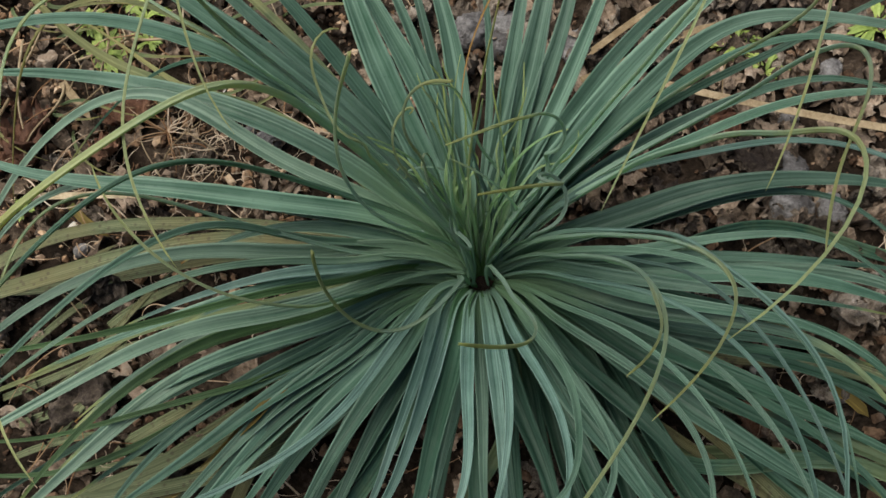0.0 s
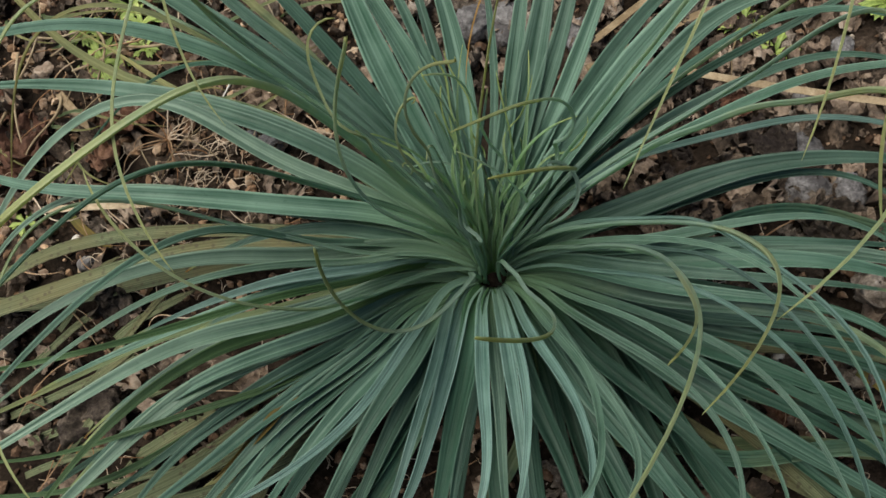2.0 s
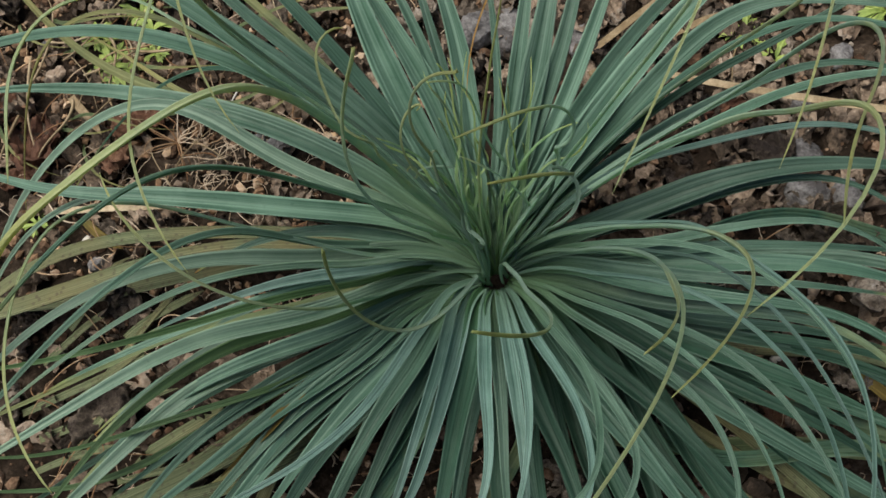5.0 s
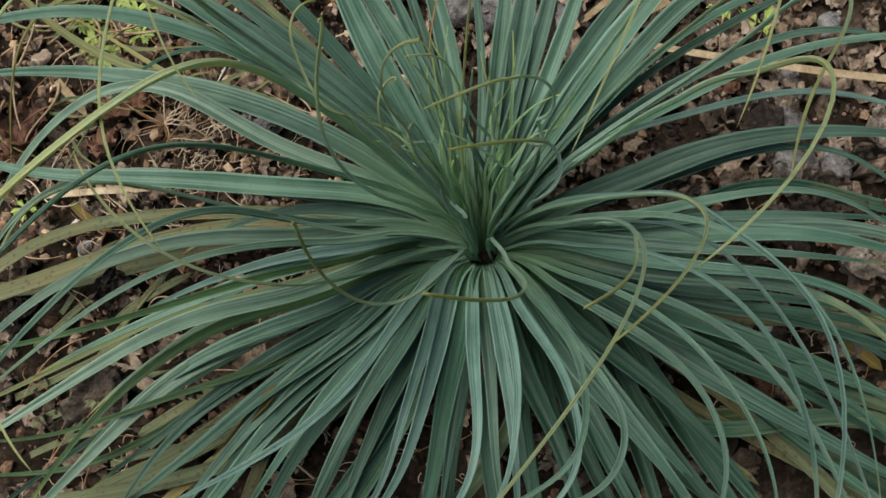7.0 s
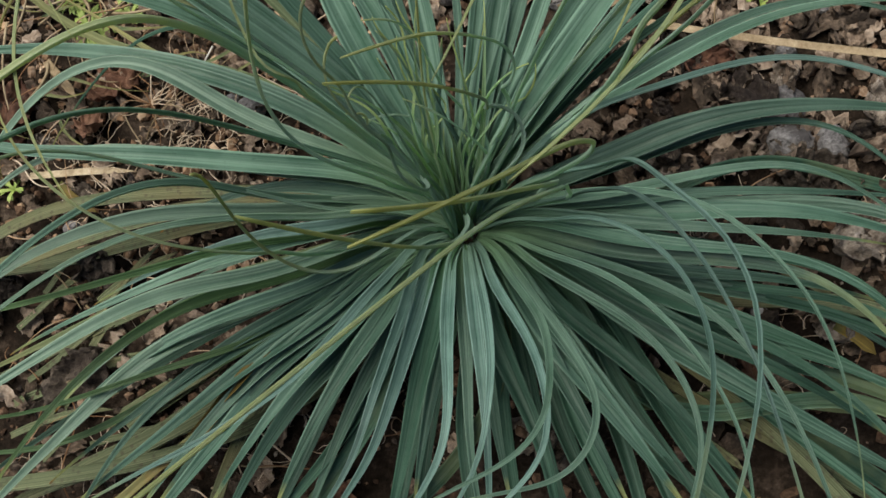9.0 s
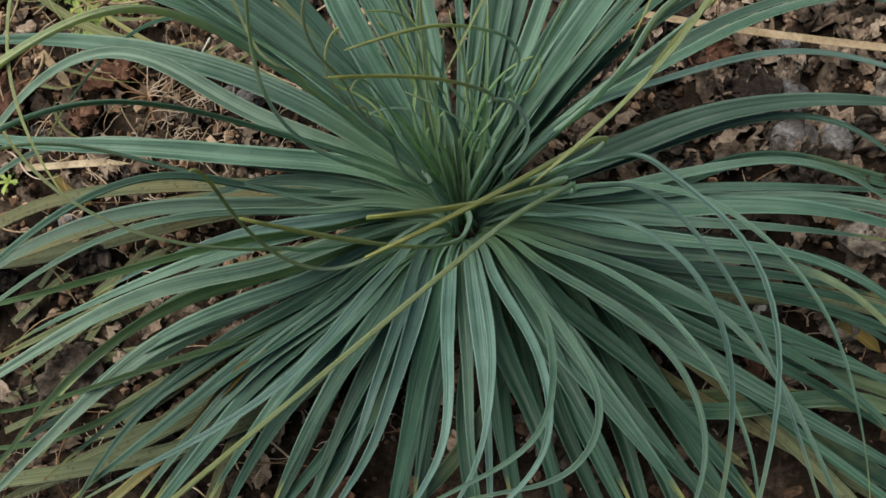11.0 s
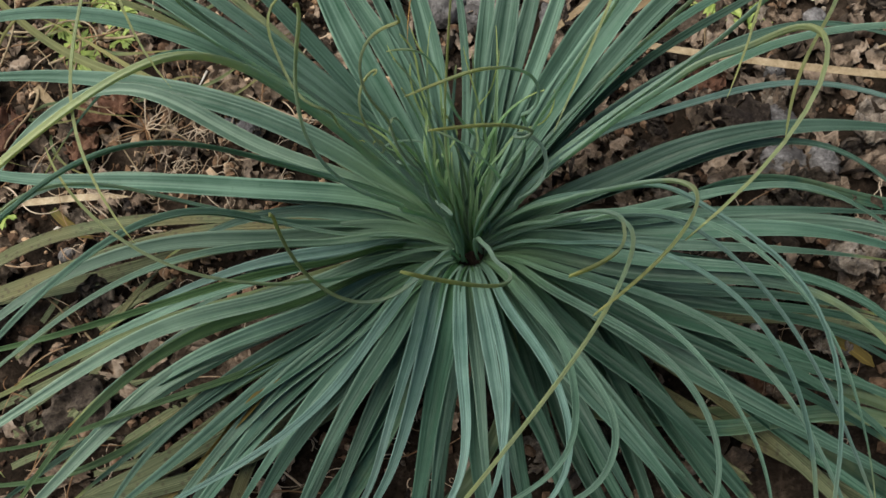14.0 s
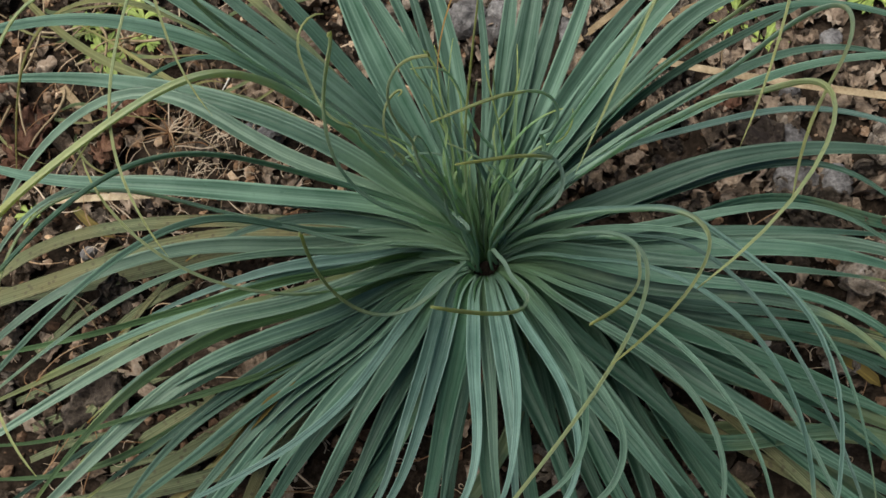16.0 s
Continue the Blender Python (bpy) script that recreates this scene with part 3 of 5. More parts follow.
leaf((140, 215, 251, 264.6, 273.2, 276.6), (38.9, 62.5, 67.9, 60.9, 41.4, 27.4), 0.232, 2.6, 0.005, 0.026, taper=0.42)
leaf((152.8, 186.1, 178.1, 195.7, 245.2, 250.2), (30.3, 22, 14.6, -2.1, -16.9, -30.9), 0.203, 3.7, 0.005, 0.026, mat=PALE, taper=0.42, tip=0.72, yellow=0.3)
leaf((144.7, 170.3, 157.9, 211.2, 248.8, 253.8), (21.2, 19.8, 12.4, -14.1, -20.3, -34.3), 0.236, 5.3, 0.005, 0.026, mat=PALE, taper=0.42, tip=0.72, yellow=0.3)
leaf((140.9, 158.8, 168.8, 172.6, 172.8, 172.9), (22, 18.5, 4.3, -8.9, -21.2, -35.2), 0.242, 7.3, 0.005, 0.026, taper=0.42)
leaf((131.3, 155.8, 165.6, 184.7, 215, 220, 223.5), (47.1, 38.9, 33.5, 24.9, 18, 8, -2), 0.242, 5.0, 0.004, 0.028, taper=0.5, tip=0.97)
leaf((131.8, 150, 157.5, 158.4, 159.1, 159.4, 159.6), (50.3, 44.9, 38.3, 30.5, 22.7, 12.7, 2.7), 0.186, 7.8, 0.004, 0.028, taper=0.5, tip=0.97)
leaf((129.8, 142.7, 153, 156.7, 146.8, 142.8, 140.1), (53.8, 49.9, 43.5, 34.4, 26, 16, 6), 0.176, 4.4, 0.004, 0.028, taper=0.5, tip=0.97)
leaf((123.7, 139.1, 142.9, 143.2, 144.1, 144.4, 144.7), (54.6, 49.6, 43.7, 35.3, 25.5, 15.5, 5.5), 0.161, 4.8, 0.004, 0.028, mat=MID, taper=0.5, tip=0.97)
leaf((26.7, -45.7, -67.8, -69.5, -68.5, -75.8, -89.5, -92.3, -115.8), (43, 60.4, 66.4, 65.6, 64.8, 63.1, 62.9, 62.4, 60.4), 0.255, 1.6, 0.004, 0.029, mat=CURL, taper=0.12, tip=0.6, yellow=0.5, channel=0.25, body=0.3, blunt=0.15, steps=84)
leaf((21.4, -33.2, -66.7, -80.6, -79.8, -81.1, -88, -96.4, -115.8, -120.8), (30.5, 56.7, 65.9, 65.4, 66.1, 63.3, 62.5, 58.1, 36, 22), 0.295, 1.4, 0.004, 0.029, mat=CURL, taper=0.12, tip=0.5, yellow=0.5, channel=0.25, body=0.3, blunt=0.16, steps=84)
leaf((36.2, -30.1, -59.1, -66.9, -70.2, -78.7, -85.4, -95.9, -125.7), (48.5, 59, 64.6, 64.1, 64.4, 63.9, 62.6, 58.1, 40.5), 0.265, 1.7, 0.004, 0.029, mat=CURL, taper=0.12, tip=0.5, yellow=0.5, channel=0.25, body=0.3, blunt=0.15, steps=84)
leaf((49.5, 7.7, -37.5, -68.7, -77.4, -79.6, -79.7, -83.7, -140.6), (32.5, 56.5, 67, 64.6, 62.8, 63.1, 59.2, 54.7, -15.2), 0.272, 2.2, 0.004, 0.029, mat=CURL, taper=0.12, tip=0.4, yellow=0.45, channel=0.25, body=0.3, blunt=0.16, steps=84)
leaf((51, 17.8, -4.4, -31.2, -59.5, -86.3, -102, -110.7, -102.9), (39.9, 49.7, 58.1, 65.1, 67.8, 57.5, 44.2, 41.1, 41.3), 0.277, 1.8, 0.004, 0.029, mat=CURL, taper=0.12, tip=0.5, yellow=0.5, channel=0.25, body=0.3, blunt=0.18, steps=84)
leaf((-42.4, -62.9, -65.9, -70.4, -67.8, -69.4, -79.9, -95.9, -119.2), (96.2, 62.6, 61.9, 62.1, 64.1, 64.7, 66.1, 69.3, 70.5), 0.233, 1.5, 0.004, 0.029, mat=CURL, taper=0.12, tip=0.6, yellow=0.5, channel=0.25, body=0.3, blunt=0.21, steps=84)
leaf((-130.4, -71.1, -67.9, -76.7, -90.8, -113.4, -163.8, -207.4, -239.4), (83.6, 64.1, 67, 64.5, 57.8, 51.2, 75.9, 99.1, 124.2), 0.188, 1.8, 0.004, 0.029, mat=CURL, taper=0.12, tip=0.45, yellow=0.5, channel=0.25, body=0.3, blunt=0.30, steps=84)
leaf((-184.8, -130.5, -100.8, -68.7, -55, -73.3, -128.4, -195.1, -242.5), (-2.3, 39.9, 63.3, 66.4, 65.9, 66.8, 65.3, 45.1, 10.3), 0.194, 1.7, 0.004, 0.029, mat=CURL, taper=0.12, tip=0.3, yellow=0.45, channel=0.25, body=0.3, blunt=0.33, steps=84)
leaf((133.9, 240.1, 290.8, 298.4, 273.7, 196.3, 57, -43.1, -69.8), (59, 67.4, 66.1, 62.5, 68.9, 68.9, 76.6, 63.7, 46.2), 0.199, 1.9, 0.004, 0.029, mat=CURL, taper=0.12, tip=0.55, yellow=0.5, channel=0.25, body=0.3, blunt=0.29, steps=84)
leaf((-146.3, -145.9, -148.2, -154.8, -155.6, -146.2, -127, -113.9, -101.2, -80.3, -69.8, -79.1, -222.8, -257, -378.6), (106.1, 95.1, 81.7, 77.5, 73.8, 74.7, 76.1, 75.4, 74.8, 71.4, 64.1, 77.9, 38.1, 53.3, 15.1), 0.157, 1.5, 0.004, 0.029, mat=CURL, taper=0.12, tip=0.3, yellow=0.45, channel=0.25, body=0.3, blunt=0.36, steps=84)
leaf((128.1, 252.3, 295.3, 296.6, 250.9, 63.9, -109.7, -214.3, -257), (90.3, 79.1, 57.8, 56.9, 74, 105.4, 77.4, 126, 120.7), 0.208, 1.4, 0.004, 0.029, mat=CURL, taper=0.12, tip=0.5, yellow=0.5, channel=0.25, body=0.3, blunt=0.27, steps=84)
leaf((120.5, 181.5, 237.8, 279.9, 296.5, 298, 256.6, 85.5, -104.8), (54.8, 74.1, 80.4, 71.1, 57.1, 59.8, 74.5, 67.6, 40.7), 0.148, 1.3, 0.004, 0.029, mat=CURL, taper=0.12, tip=0.6, yellow=0.5, channel=0.25, body=0.3, blunt=0.37, steps=84)
leaf((71.4, -15.8, -45, 8.2, 132.7, 236, 271.5, 254.5, 227.8), (60.6, 72.7, 74.4, 70.1, 120.4, 64.9, 57.6, 53.1, 29.4), 0.184, 1.6, 0.004, 0.029, mat=CURL, taper=0.12, tip=0.5, yellow=0.5, channel=0.25, body=0.3, blunt=0.31, steps=84)
leaf((46.8, -46.7, -70.8, -20.1, 259.2, 289.9, 278.3, 258.8, 235.9), (56.2, 66.3, 68, 64.6, 56.4, 61, 62, 61, 51.1), 0.219, 1.5, 0.004, 0.029, mat=CURL, taper=0.12, tip=0.5, yellow=0.5, channel=0.25, body=0.3, blunt=0.25, steps=84)
leaf((117.1, 103.9, 108.4, 134.2, 167.3, 202, 239.2, 331.3, 465.9), (40.4, 65, 86.2, 94.6, 78.1, 47.3, 38.9, 65.6, 153.2), 0.084, 1.3, 0.004, 0.029, mat=CURL, taper=0.12, tip=0.7, yellow=0.5, channel=0.25, body=0.3, blunt=0.46, steps=84)
leaf((-109.9, -107.9, 20, 43.8, -12.5, -31.8, -30, -20.6, -41.3, -57.9, -66.2, -71.6, -72, -100.6, -83.5), (106, 92.7, 88.7, 86.1, 84.6, 80.8, 79.9, 79.6, 76.7, 70.6, 66.3, 59.9, 62.1, 10.1, -5.9), 0.219, 0.9, 0.004, 0.029, mat=CURL, taper=0.12, tip=0, yellow=1.15, channel=0.25, body=0.3, blunt=0.25, steps=84)
leaf((-3.6, -3.6, 9, 13.8, -13.7, -37.1, -21, -9, -45.8, -75.5, -84, -90.7, -93.6, -110.4, -107.1), (103.8, 79.6, 69, 67.7, 72.3, 70.9, 71.5, 69.8, 71.5, 64.8, 61, 62.3, 49.4, -16.1, 4.3), 0.251, 1.5, 0.004, 0.029, mat=CURL, taper=0.12, tip=0.2, yellow=0.45, channel=0.25, body=0.3, blunt=0.21, steps=84)
leaf((-10.6, -11.8, 5.7, 13.3, 5.5, 4.9, -14.1, -40, -51.1, -57.3, -74.8, -99.2, -101.6, -100.3, -109.5), (105.1, 71.2, 66.7, 67.7, 64.7, 61.4, 66.5, 65.9, 65.9, 64.6, 64.1, 60.1, 62.7, -8.1, 0), 0.251, 1.5, 0.004, 0.029, mat=CURL, taper=0.12, tip=0.2, yellow=0.45, channel=0.25, body=0.3, blunt=0.21, steps=84)
leaf((179.8, 178.3, 173.9, 171.6, 167.8, 172.6, 182.4, 195.4, 250.7, 292.9, 323.3, 271.7, 266.6, 296.4, 317.3), (104.8, 83.8, 74.1, 70.5, 59, 61.1, 62.9, 67.6, 77.6, 65.6, 69.3, 1.7, -17.5, -13.6, -14.5), 0.237, 1.5, 0.004, 0.029, mat=CURL, taper=0.12, tip=0.35, yellow=0.5, channel=0.25, body=0.3, blunt=0.32, steps=84)
leaf((-117.8, -126.4, -191.7, -199.5, -185.1, -173.2, -161.8, -151.3, -117.6, -66.2, -57.5, -50.2, -54.2, -66.2, -43.4), (103.9, 86.6, 72.3, 66, 68.9, 67.3, 70.6, 71.4, 74.5, 64.9, 57.2, 56.1, 50.6, -13.9, -4.4), 0.241, 1.4, 0.004, 0.029, mat=CURL, taper=0.12, tip=0.3, yellow=0.45, channel=0.25, body=0.3, blunt=0.25, steps=84)
leaf((-190, -151.4, -155.9, -151.3, -138.8, -108, -78.8, -64.1, -35.7), (32.4, 44.1, 56.2, 59.7, 65.8, 57.2, 29.8, 13.5, -0.5), 0.217, 1.6, 0.004, 0.029, mat=CURL, taper=0.12, tip=0.3, yellow=0.5, channel=0.25, body=0.3, blunt=0.32, steps=84)
leaf((-153.1, -155.9, -197, -204, -199.1, -179.3, -163.6, -152.9, -119.2, -151.1, -201.9, -156.4, -109.1, -80.5, -76.6), (104.8, 89.6, 66.9, 57.5, 58.3, 64.6, 64.8, 68.4, 70.9, 67.7, 16.5, 12.1, -5.4, -13.6, -12.3), 0.210, 1.6, 0.004, 0.029, mat=CURL, taper=0.12, tip=0.3, yellow=0.45, channel=0.25, body=0.3, blunt=0.39, steps=84)
leaf((126.1, 188.2, 229.3, 253.7, 263.3, 262.1, 253.2, 228.2, 195.7, 190.7), (49.9, 69.7, 76.8, 73.8, 71.8, 69.1, 52.2, 1.6, -44.6, -58.6), 0.241, 3.6, 0.004, 0.029, mat=CURL, taper=0.12, tip=0.35, yellow=0.6, channel=0.25, body=0.3, blunt=0.32, steps=84, wilt=0.12)
leaf((-191.1, -146.5, -155.5, -145.7, -138.9, -136.2), (16.9, 13.5, 10.5, -1.1, -11.5, -25.5), 0.140, 5.3, 0.006, 0.02, mat=PALE, taper=0.45)
leaf((-176.1, -137.9, -151.4, -146.4, -135.9, -131.7), (16.4, 14.6, 11.7, 0.6, -11.4, -25.4), 0.146, 5.6, 0.006, 0.02, taper=0.45)
leaf((-169.7, -133.6, -141.9, -136.7, -141.3, -143.2), (16.2, 14.4, 10.6, -1, -10.8, -24.8), 0.145, 4.8, 0.006, 0.02, mat=MID, taper=0.45)
leaf((-163, -124.5, -134.2, -126.6, -125.7, -125.3), (17, 13.6, 9.8, -1.7, -11.6, -25.6), 0.131, 6.3, 0.006, 0.02, taper=0.45)
leaf((-196, -154.7, -160.6, -156.5, -157.2, -157.5), (30, 22.5, 16.5, 1.8, -13.3, -27.3), 0.118, 4.0, 0.005, 0.026, mat=WAXY_SHEEN, taper=0.42)
leaf((-213.4, -175.8, -176.2, -168.2, -159.8, -156.4), (32.6, 23.6, 15.7, 1.1, -14.3, -28.3), 0.099, 5.2, 0.005, 0.026, taper=0.42)
leaf((-209.5, -158.7, -158.4, -156.7, -156.7, -156.7), (20, 13.8, 8.9, -1.5, -11.7, -25.7), 0.100, 4.6, 0.006, 0.02, taper=0.45)
leaf((18.1, -11.3, -8, -0.3, 3.8, 5.5), (32, 23.1, 14.5, 1.2, -14.2, -28.2), 0.124, 4.2, 0.005, 0.026, taper=0.42)
leaf((13.7, -21.8, -12.2, 0.2, -3.4, -4.8), (19, 13.7, 8.2, -0.9, -12.2, -26.2), 0.124, 4.7, 0.006, 0.02, mat=MID, taper=0.45)
leaf((-2, -31.4, -27.3, -20.3, -25.3, -27.3), (18.8, 14.1, 7.8, -1.6, -12.3, -26.3), 0.141, 5.4, 0.006, 0.02, mat=LOWER_SHADED, taper=0.45)
leaf((-28.1, -51.8, -48.4, -46.3, -41.9, -40.1), (22, 15.7, 7.6, -2.7, -12.2, -26.2), 0.102, 6.1, 0.006, 0.02, mat=MID, taper=0.45)
leaf((-151.9, -107.6, -114.1, -113.1, -110.9, -110), (20.5, 14, 8.1, -2.2, -12.1, -26.1), 0.101, 6.3, 0.006, 0.02, mat=MID, taper=0.45)
leaf((-73.2, -74.4, -73.9, -73.8, -73.8, -73.9), (24.5, 17.2, 7.8, -2.7, -12.4, -26.4), 0.081, 5.4, 0.006, 0.02, mat=MID, taper=0.45)
leaf((-106.6, -82.4, -91.5, -94, -93.6, -93.4), (23.7, 16.5, 7.8, -2.8, -12.4, -26.4), 0.081, 5.5, 0.006, 0.02, mat=MID, taper=0.45)
leaf((-159.9, -115.6, -123.7, -121.1, -119.9, -119.5), (19.7, 14.3, 9, -1.8, -11.8, -25.8), 0.114, 5.5, 0.006, 0.02, mat=MID, taper=0.45)
# old and low leaves under the rosette, most with their shade in the colour, and the young ones in its heart
leaf((131.8, 144.1, 158.2, 209.5, 247.5), (14.5, 9.4, 3.9, -22.4, -17.6), 0.208, 2.9, 0.006, 0.014, mat=LOWER_SHADED, taper=0.42)
leaf((262.1, 263.8, 267.2, 269.3, 271), (13.9, 8, 2, -4, -8), 0.132, 4.4, 0.006, 0.014, mat=LOWER_SHADED, taper=0.42)
leaf((313.2, 287.8, 292.4, 292.4, 292.5), (2.9, 3.1, 2.6, -3.3, -7.8), 0.135, 5.0, 0.006, 0.014, mat=LOWER_SHADED, taper=0.42)
leaf((347.4, 299.9, 291.4, 281.5, 273.6), (9.4, 0.9, 2.5, -3.3, -7.7), 0.163, 5.0, 0.006, 0.014, mat=LOWER_SHADED, taper=0.42)
leaf((357.8, 308.3, 305.5, 299.8, 295.3), (-2.5, 0.5, 5.7, -2, -7.9), 0.185, 5.1, 0.006, 0.014, mat=LOWER_SHADED, taper=0.42)
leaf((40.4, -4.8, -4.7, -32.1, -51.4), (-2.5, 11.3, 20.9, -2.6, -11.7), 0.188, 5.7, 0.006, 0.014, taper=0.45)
leaf((24.6, -12.6, -17.8, -65.4, -98.8), (-5.6, 13.5, 19.8, -9.4, -14), 0.188, 4.1, 0.006, 0.014, mat=LOWER_SHADED, taper=0.42)
leaf((17.7, -22.7, -16.3, -33.6, -45.5), (3.6, 9.5, 18.6, -0.8, -10.5), 0.185, 4.0, 0.006, 0.014, mat=LOWER_SHADED, taper=0.42)
leaf((5.8, -30.9, -18, -30, -37.6), (8, 8.5, 17.8, -0.4, -10.1), 0.186, 3.9, 0.006, 0.014, mat=LOWER_SHADED, taper=0.42)
leaf((165.7, 183.7, 201.4, 202.7, 205), (15.6, 2.3, -3.7, 0.1, -2.4), 0.249, 6.3, 0.008, 0.012, name='withered_leaf', mat=WITHERED, taper=0.75, channel=0.1, label='spotted straw-coloured withered leaf')
leaf((164.3, 187.8, 194.4, 180.4, 169.9), (18.6, -7.4, -7.3, 2.7, 0.1), 0.262, 5.9, 0.008, 0.012, name='withered_leaf', mat=WITHERED, taper=0.75, channel=0.1, label='spotted straw-coloured withered leaf')
leaf((160.5, 180.8, 194.8, 235.1, 264.3), (14.9, 1.5, 1.2, -10.8, -7.8), 0.253, 5.0, 0.008, 0.012, name='withered_leaf', mat=WITHERED, taper=0.75, channel=0.1, label='spotted straw-coloured withered leaf')
leaf((236.5, 221.9, 199.2, 188.6, 180.1), (-8.6, 8.7, 1.8, -9.3, -8.1), 0.230, 4.9, 0.008, 0.012, name='withered_leaf', mat=WITHERED, taper=0.75, channel=0.1, label='spotted straw-coloured withered leaf')
leaf((222.1, 222.2, 225.8, 227.8, 229.3), (5.6, 4.9, -3.6, -5.4, -4.7), 0.214, 3.2, 0.008, 0.012, name='withered_leaf', mat=LEAF, taper=0.6, tip=0.02, yellow=1.0, wilt=0.86, label='orange-brown withered leaf')
leaf((347.9, 354.6, 358.1, 313.4, 282.8), (-4, -0.6, 7.8, -6.7, -7.4), 0.190, 5.6, 0.008, 0.012, name='withered_leaf', mat=WITHERED, taper=0.75, channel=0.1, label='spotted straw-coloured withered leaf')
leaf((350.7, 327.8, 328.7, 335.5, 341), (3, 0.6, -1.4, -1, -3), 0.242, 4.6, 0.008, 0.012, name='withered_leaf', mat=LOWER_SHADED, taper=0.6, tip=0.4, yellow=0.45, wilt=0.16, label='old dull green leaf lying on the soil')
leaf((327.3, 321.1, 371, 321.1, 287.3), (-9.1, 2.1, 23.5, -18.5, -20), 0.199, 4.7, 0.008, 0.012, name='withered_leaf', mat=LOWER_SHADED, taper=0.6, tip=0.4, yellow=0.45, wilt=0.16, label='old dull green leaf lying on the soil')
leaf((242.6, 254.2, 243.2, 239.5, 236.5), (12.3, 4.1, -1.3, -2.9, -4.2), 0.141, 5.3, 0.008, 0.012, name='withered_leaf', mat=LOWER_SHADED, taper=0.6, tip=0.4, yellow=0.45, wilt=0.16, label='old dull green leaf lying on the soil')
leaf((308.9, 267.6, 236.3, 215.6, 199.1), (12.4, 5, -1.9, -3.1, -4.1), 0.136, 4.5, 0.008, 0.012, name='withered_leaf', mat=LOWER_SHADED, taper=0.6, tip=0.4, yellow=0.45, wilt=0.16, label='old dull green leaf lying on the soil')
leaf((6.3, 29.6, -1.5, 4.3, 6.2), (-1.8, 11.2, -24.5, 15.8, 8.4), 0.220, 4.6, 0.008, 0.012, name='withered_leaf', mat=LOWER_SHADED, taper=0.6, tip=0.4, yellow=0.45, wilt=0.16, label='old dull green leaf lying on the soil')
leaf((200.8, 233.1, 259.6, 264.1, 267.7), (-10.3, 7.4, -1.4, -5.2, -5.1), 0.198, 4.3, 0.008, 0.012, name='withered_leaf', mat=WITHERED, taper=0.75, channel=0.1, label='spotted straw-coloured withered leaf')
leaf((284.1, 271.4, 283.2, 289.9, 295.2), (14, 7.7, 2.4, -3.8, -8), 0.129, 4.4, 0.006, 0.014, mat=LOWER_SHADED, taper=0.42)
leaf((321.3, 292.1, 299.5, 303.2, 306.2), (2.4, 1.6, 3, -2.8, -7.6), 0.142, 5.1, 0.006, 0.014, mat=LOWER_SHADED, taper=0.42)
leaf((353.5, 301.9, 298.2, 295, 292.3), (4.2, -0.3, 3.5, -2.3, -7.4), 0.171, 4.8, 0.006, 0.014, mat=LOWER_SHADED, taper=0.42)
leaf((1.3, -53, -48.6, -51.3, -53.4), (7.3, 3.9, 8, -1.8, -8.5), 0.192, 4.4, 0.006, 0.014, mat=LOWER_SHADED, taper=0.42)
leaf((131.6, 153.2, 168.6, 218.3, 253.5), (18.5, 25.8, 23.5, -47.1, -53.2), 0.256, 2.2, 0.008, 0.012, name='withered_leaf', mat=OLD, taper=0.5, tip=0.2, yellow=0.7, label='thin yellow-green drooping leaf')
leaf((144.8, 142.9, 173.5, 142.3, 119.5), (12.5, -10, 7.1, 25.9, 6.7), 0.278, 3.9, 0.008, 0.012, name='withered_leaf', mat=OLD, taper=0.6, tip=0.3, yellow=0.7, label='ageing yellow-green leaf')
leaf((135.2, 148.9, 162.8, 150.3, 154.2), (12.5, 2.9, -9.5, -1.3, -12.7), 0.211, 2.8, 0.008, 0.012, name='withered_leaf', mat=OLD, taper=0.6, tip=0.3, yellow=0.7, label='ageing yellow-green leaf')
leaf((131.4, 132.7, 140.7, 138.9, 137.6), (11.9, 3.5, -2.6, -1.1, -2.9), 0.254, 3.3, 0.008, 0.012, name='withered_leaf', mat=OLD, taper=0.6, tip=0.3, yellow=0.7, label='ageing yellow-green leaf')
leaf((236.8, 251.6, 240.2, 233.7, 228.4), (7.6, 5.3, 2.7, -3.4, -7.8), 0.152, 4.1, 0.006, 0.014, mat=LOWER_SHADED, taper=0.42)
leaf((268.9, 265.6, 271.9, 275.5, 278.5), (13.8, 8.1, 2.2, -3.9, -8), 0.130, 4.1, 0.006, 0.014, mat=LOWER_SHADED, taper=0.42)
leaf((302.2, 280.3, 285.4, 287.6, 289.3), (8.8, 4.6, 1.8, -3.7, -7.7), 0.130, 4.1, 0.006, 0.014, mat=LOWER_SHADED, taper=0.42)
leaf((332.7, 292.5, 301.5, 305.3, 308.3), (8.4, 0.9, 2.9, -2.8, -7.6), 0.148, 4.4, 0.006, 0.014, mat=LOWER_SHADED, taper=0.42)
leaf((354.5, 300.6, 309.6, 308.7, 307.9), (20.8, 5.7, 5.8, -3, -8.5), 0.176, 4.1, 0.006, 0.014, mat=LOWER_SHADED, taper=0.42)
leaf((5, -40.8, -37, -39.2, -41), (-3.8, 5.7, 10.5, -1, -8.7), 0.233, 3.5, 0.006, 0.014, mat=LOWER_SHADED, taper=0.42)
leaf((16.4, -33.7, -31.4, -55.9, -73.8), (2, 13.6, 18.7, -3, -11.7), 0.195, 3.3, 0.006, 0.014, mat=LOWER_SHADED, taper=0.42)
leaf((25.3, -27.1, -11.2, -33.2, -48.1), (10.9, 9.1, 23.1, -1.7, -12), 0.183, 3.2, 0.006, 0.014, mat=LOWER_SHADED, taper=0.42)
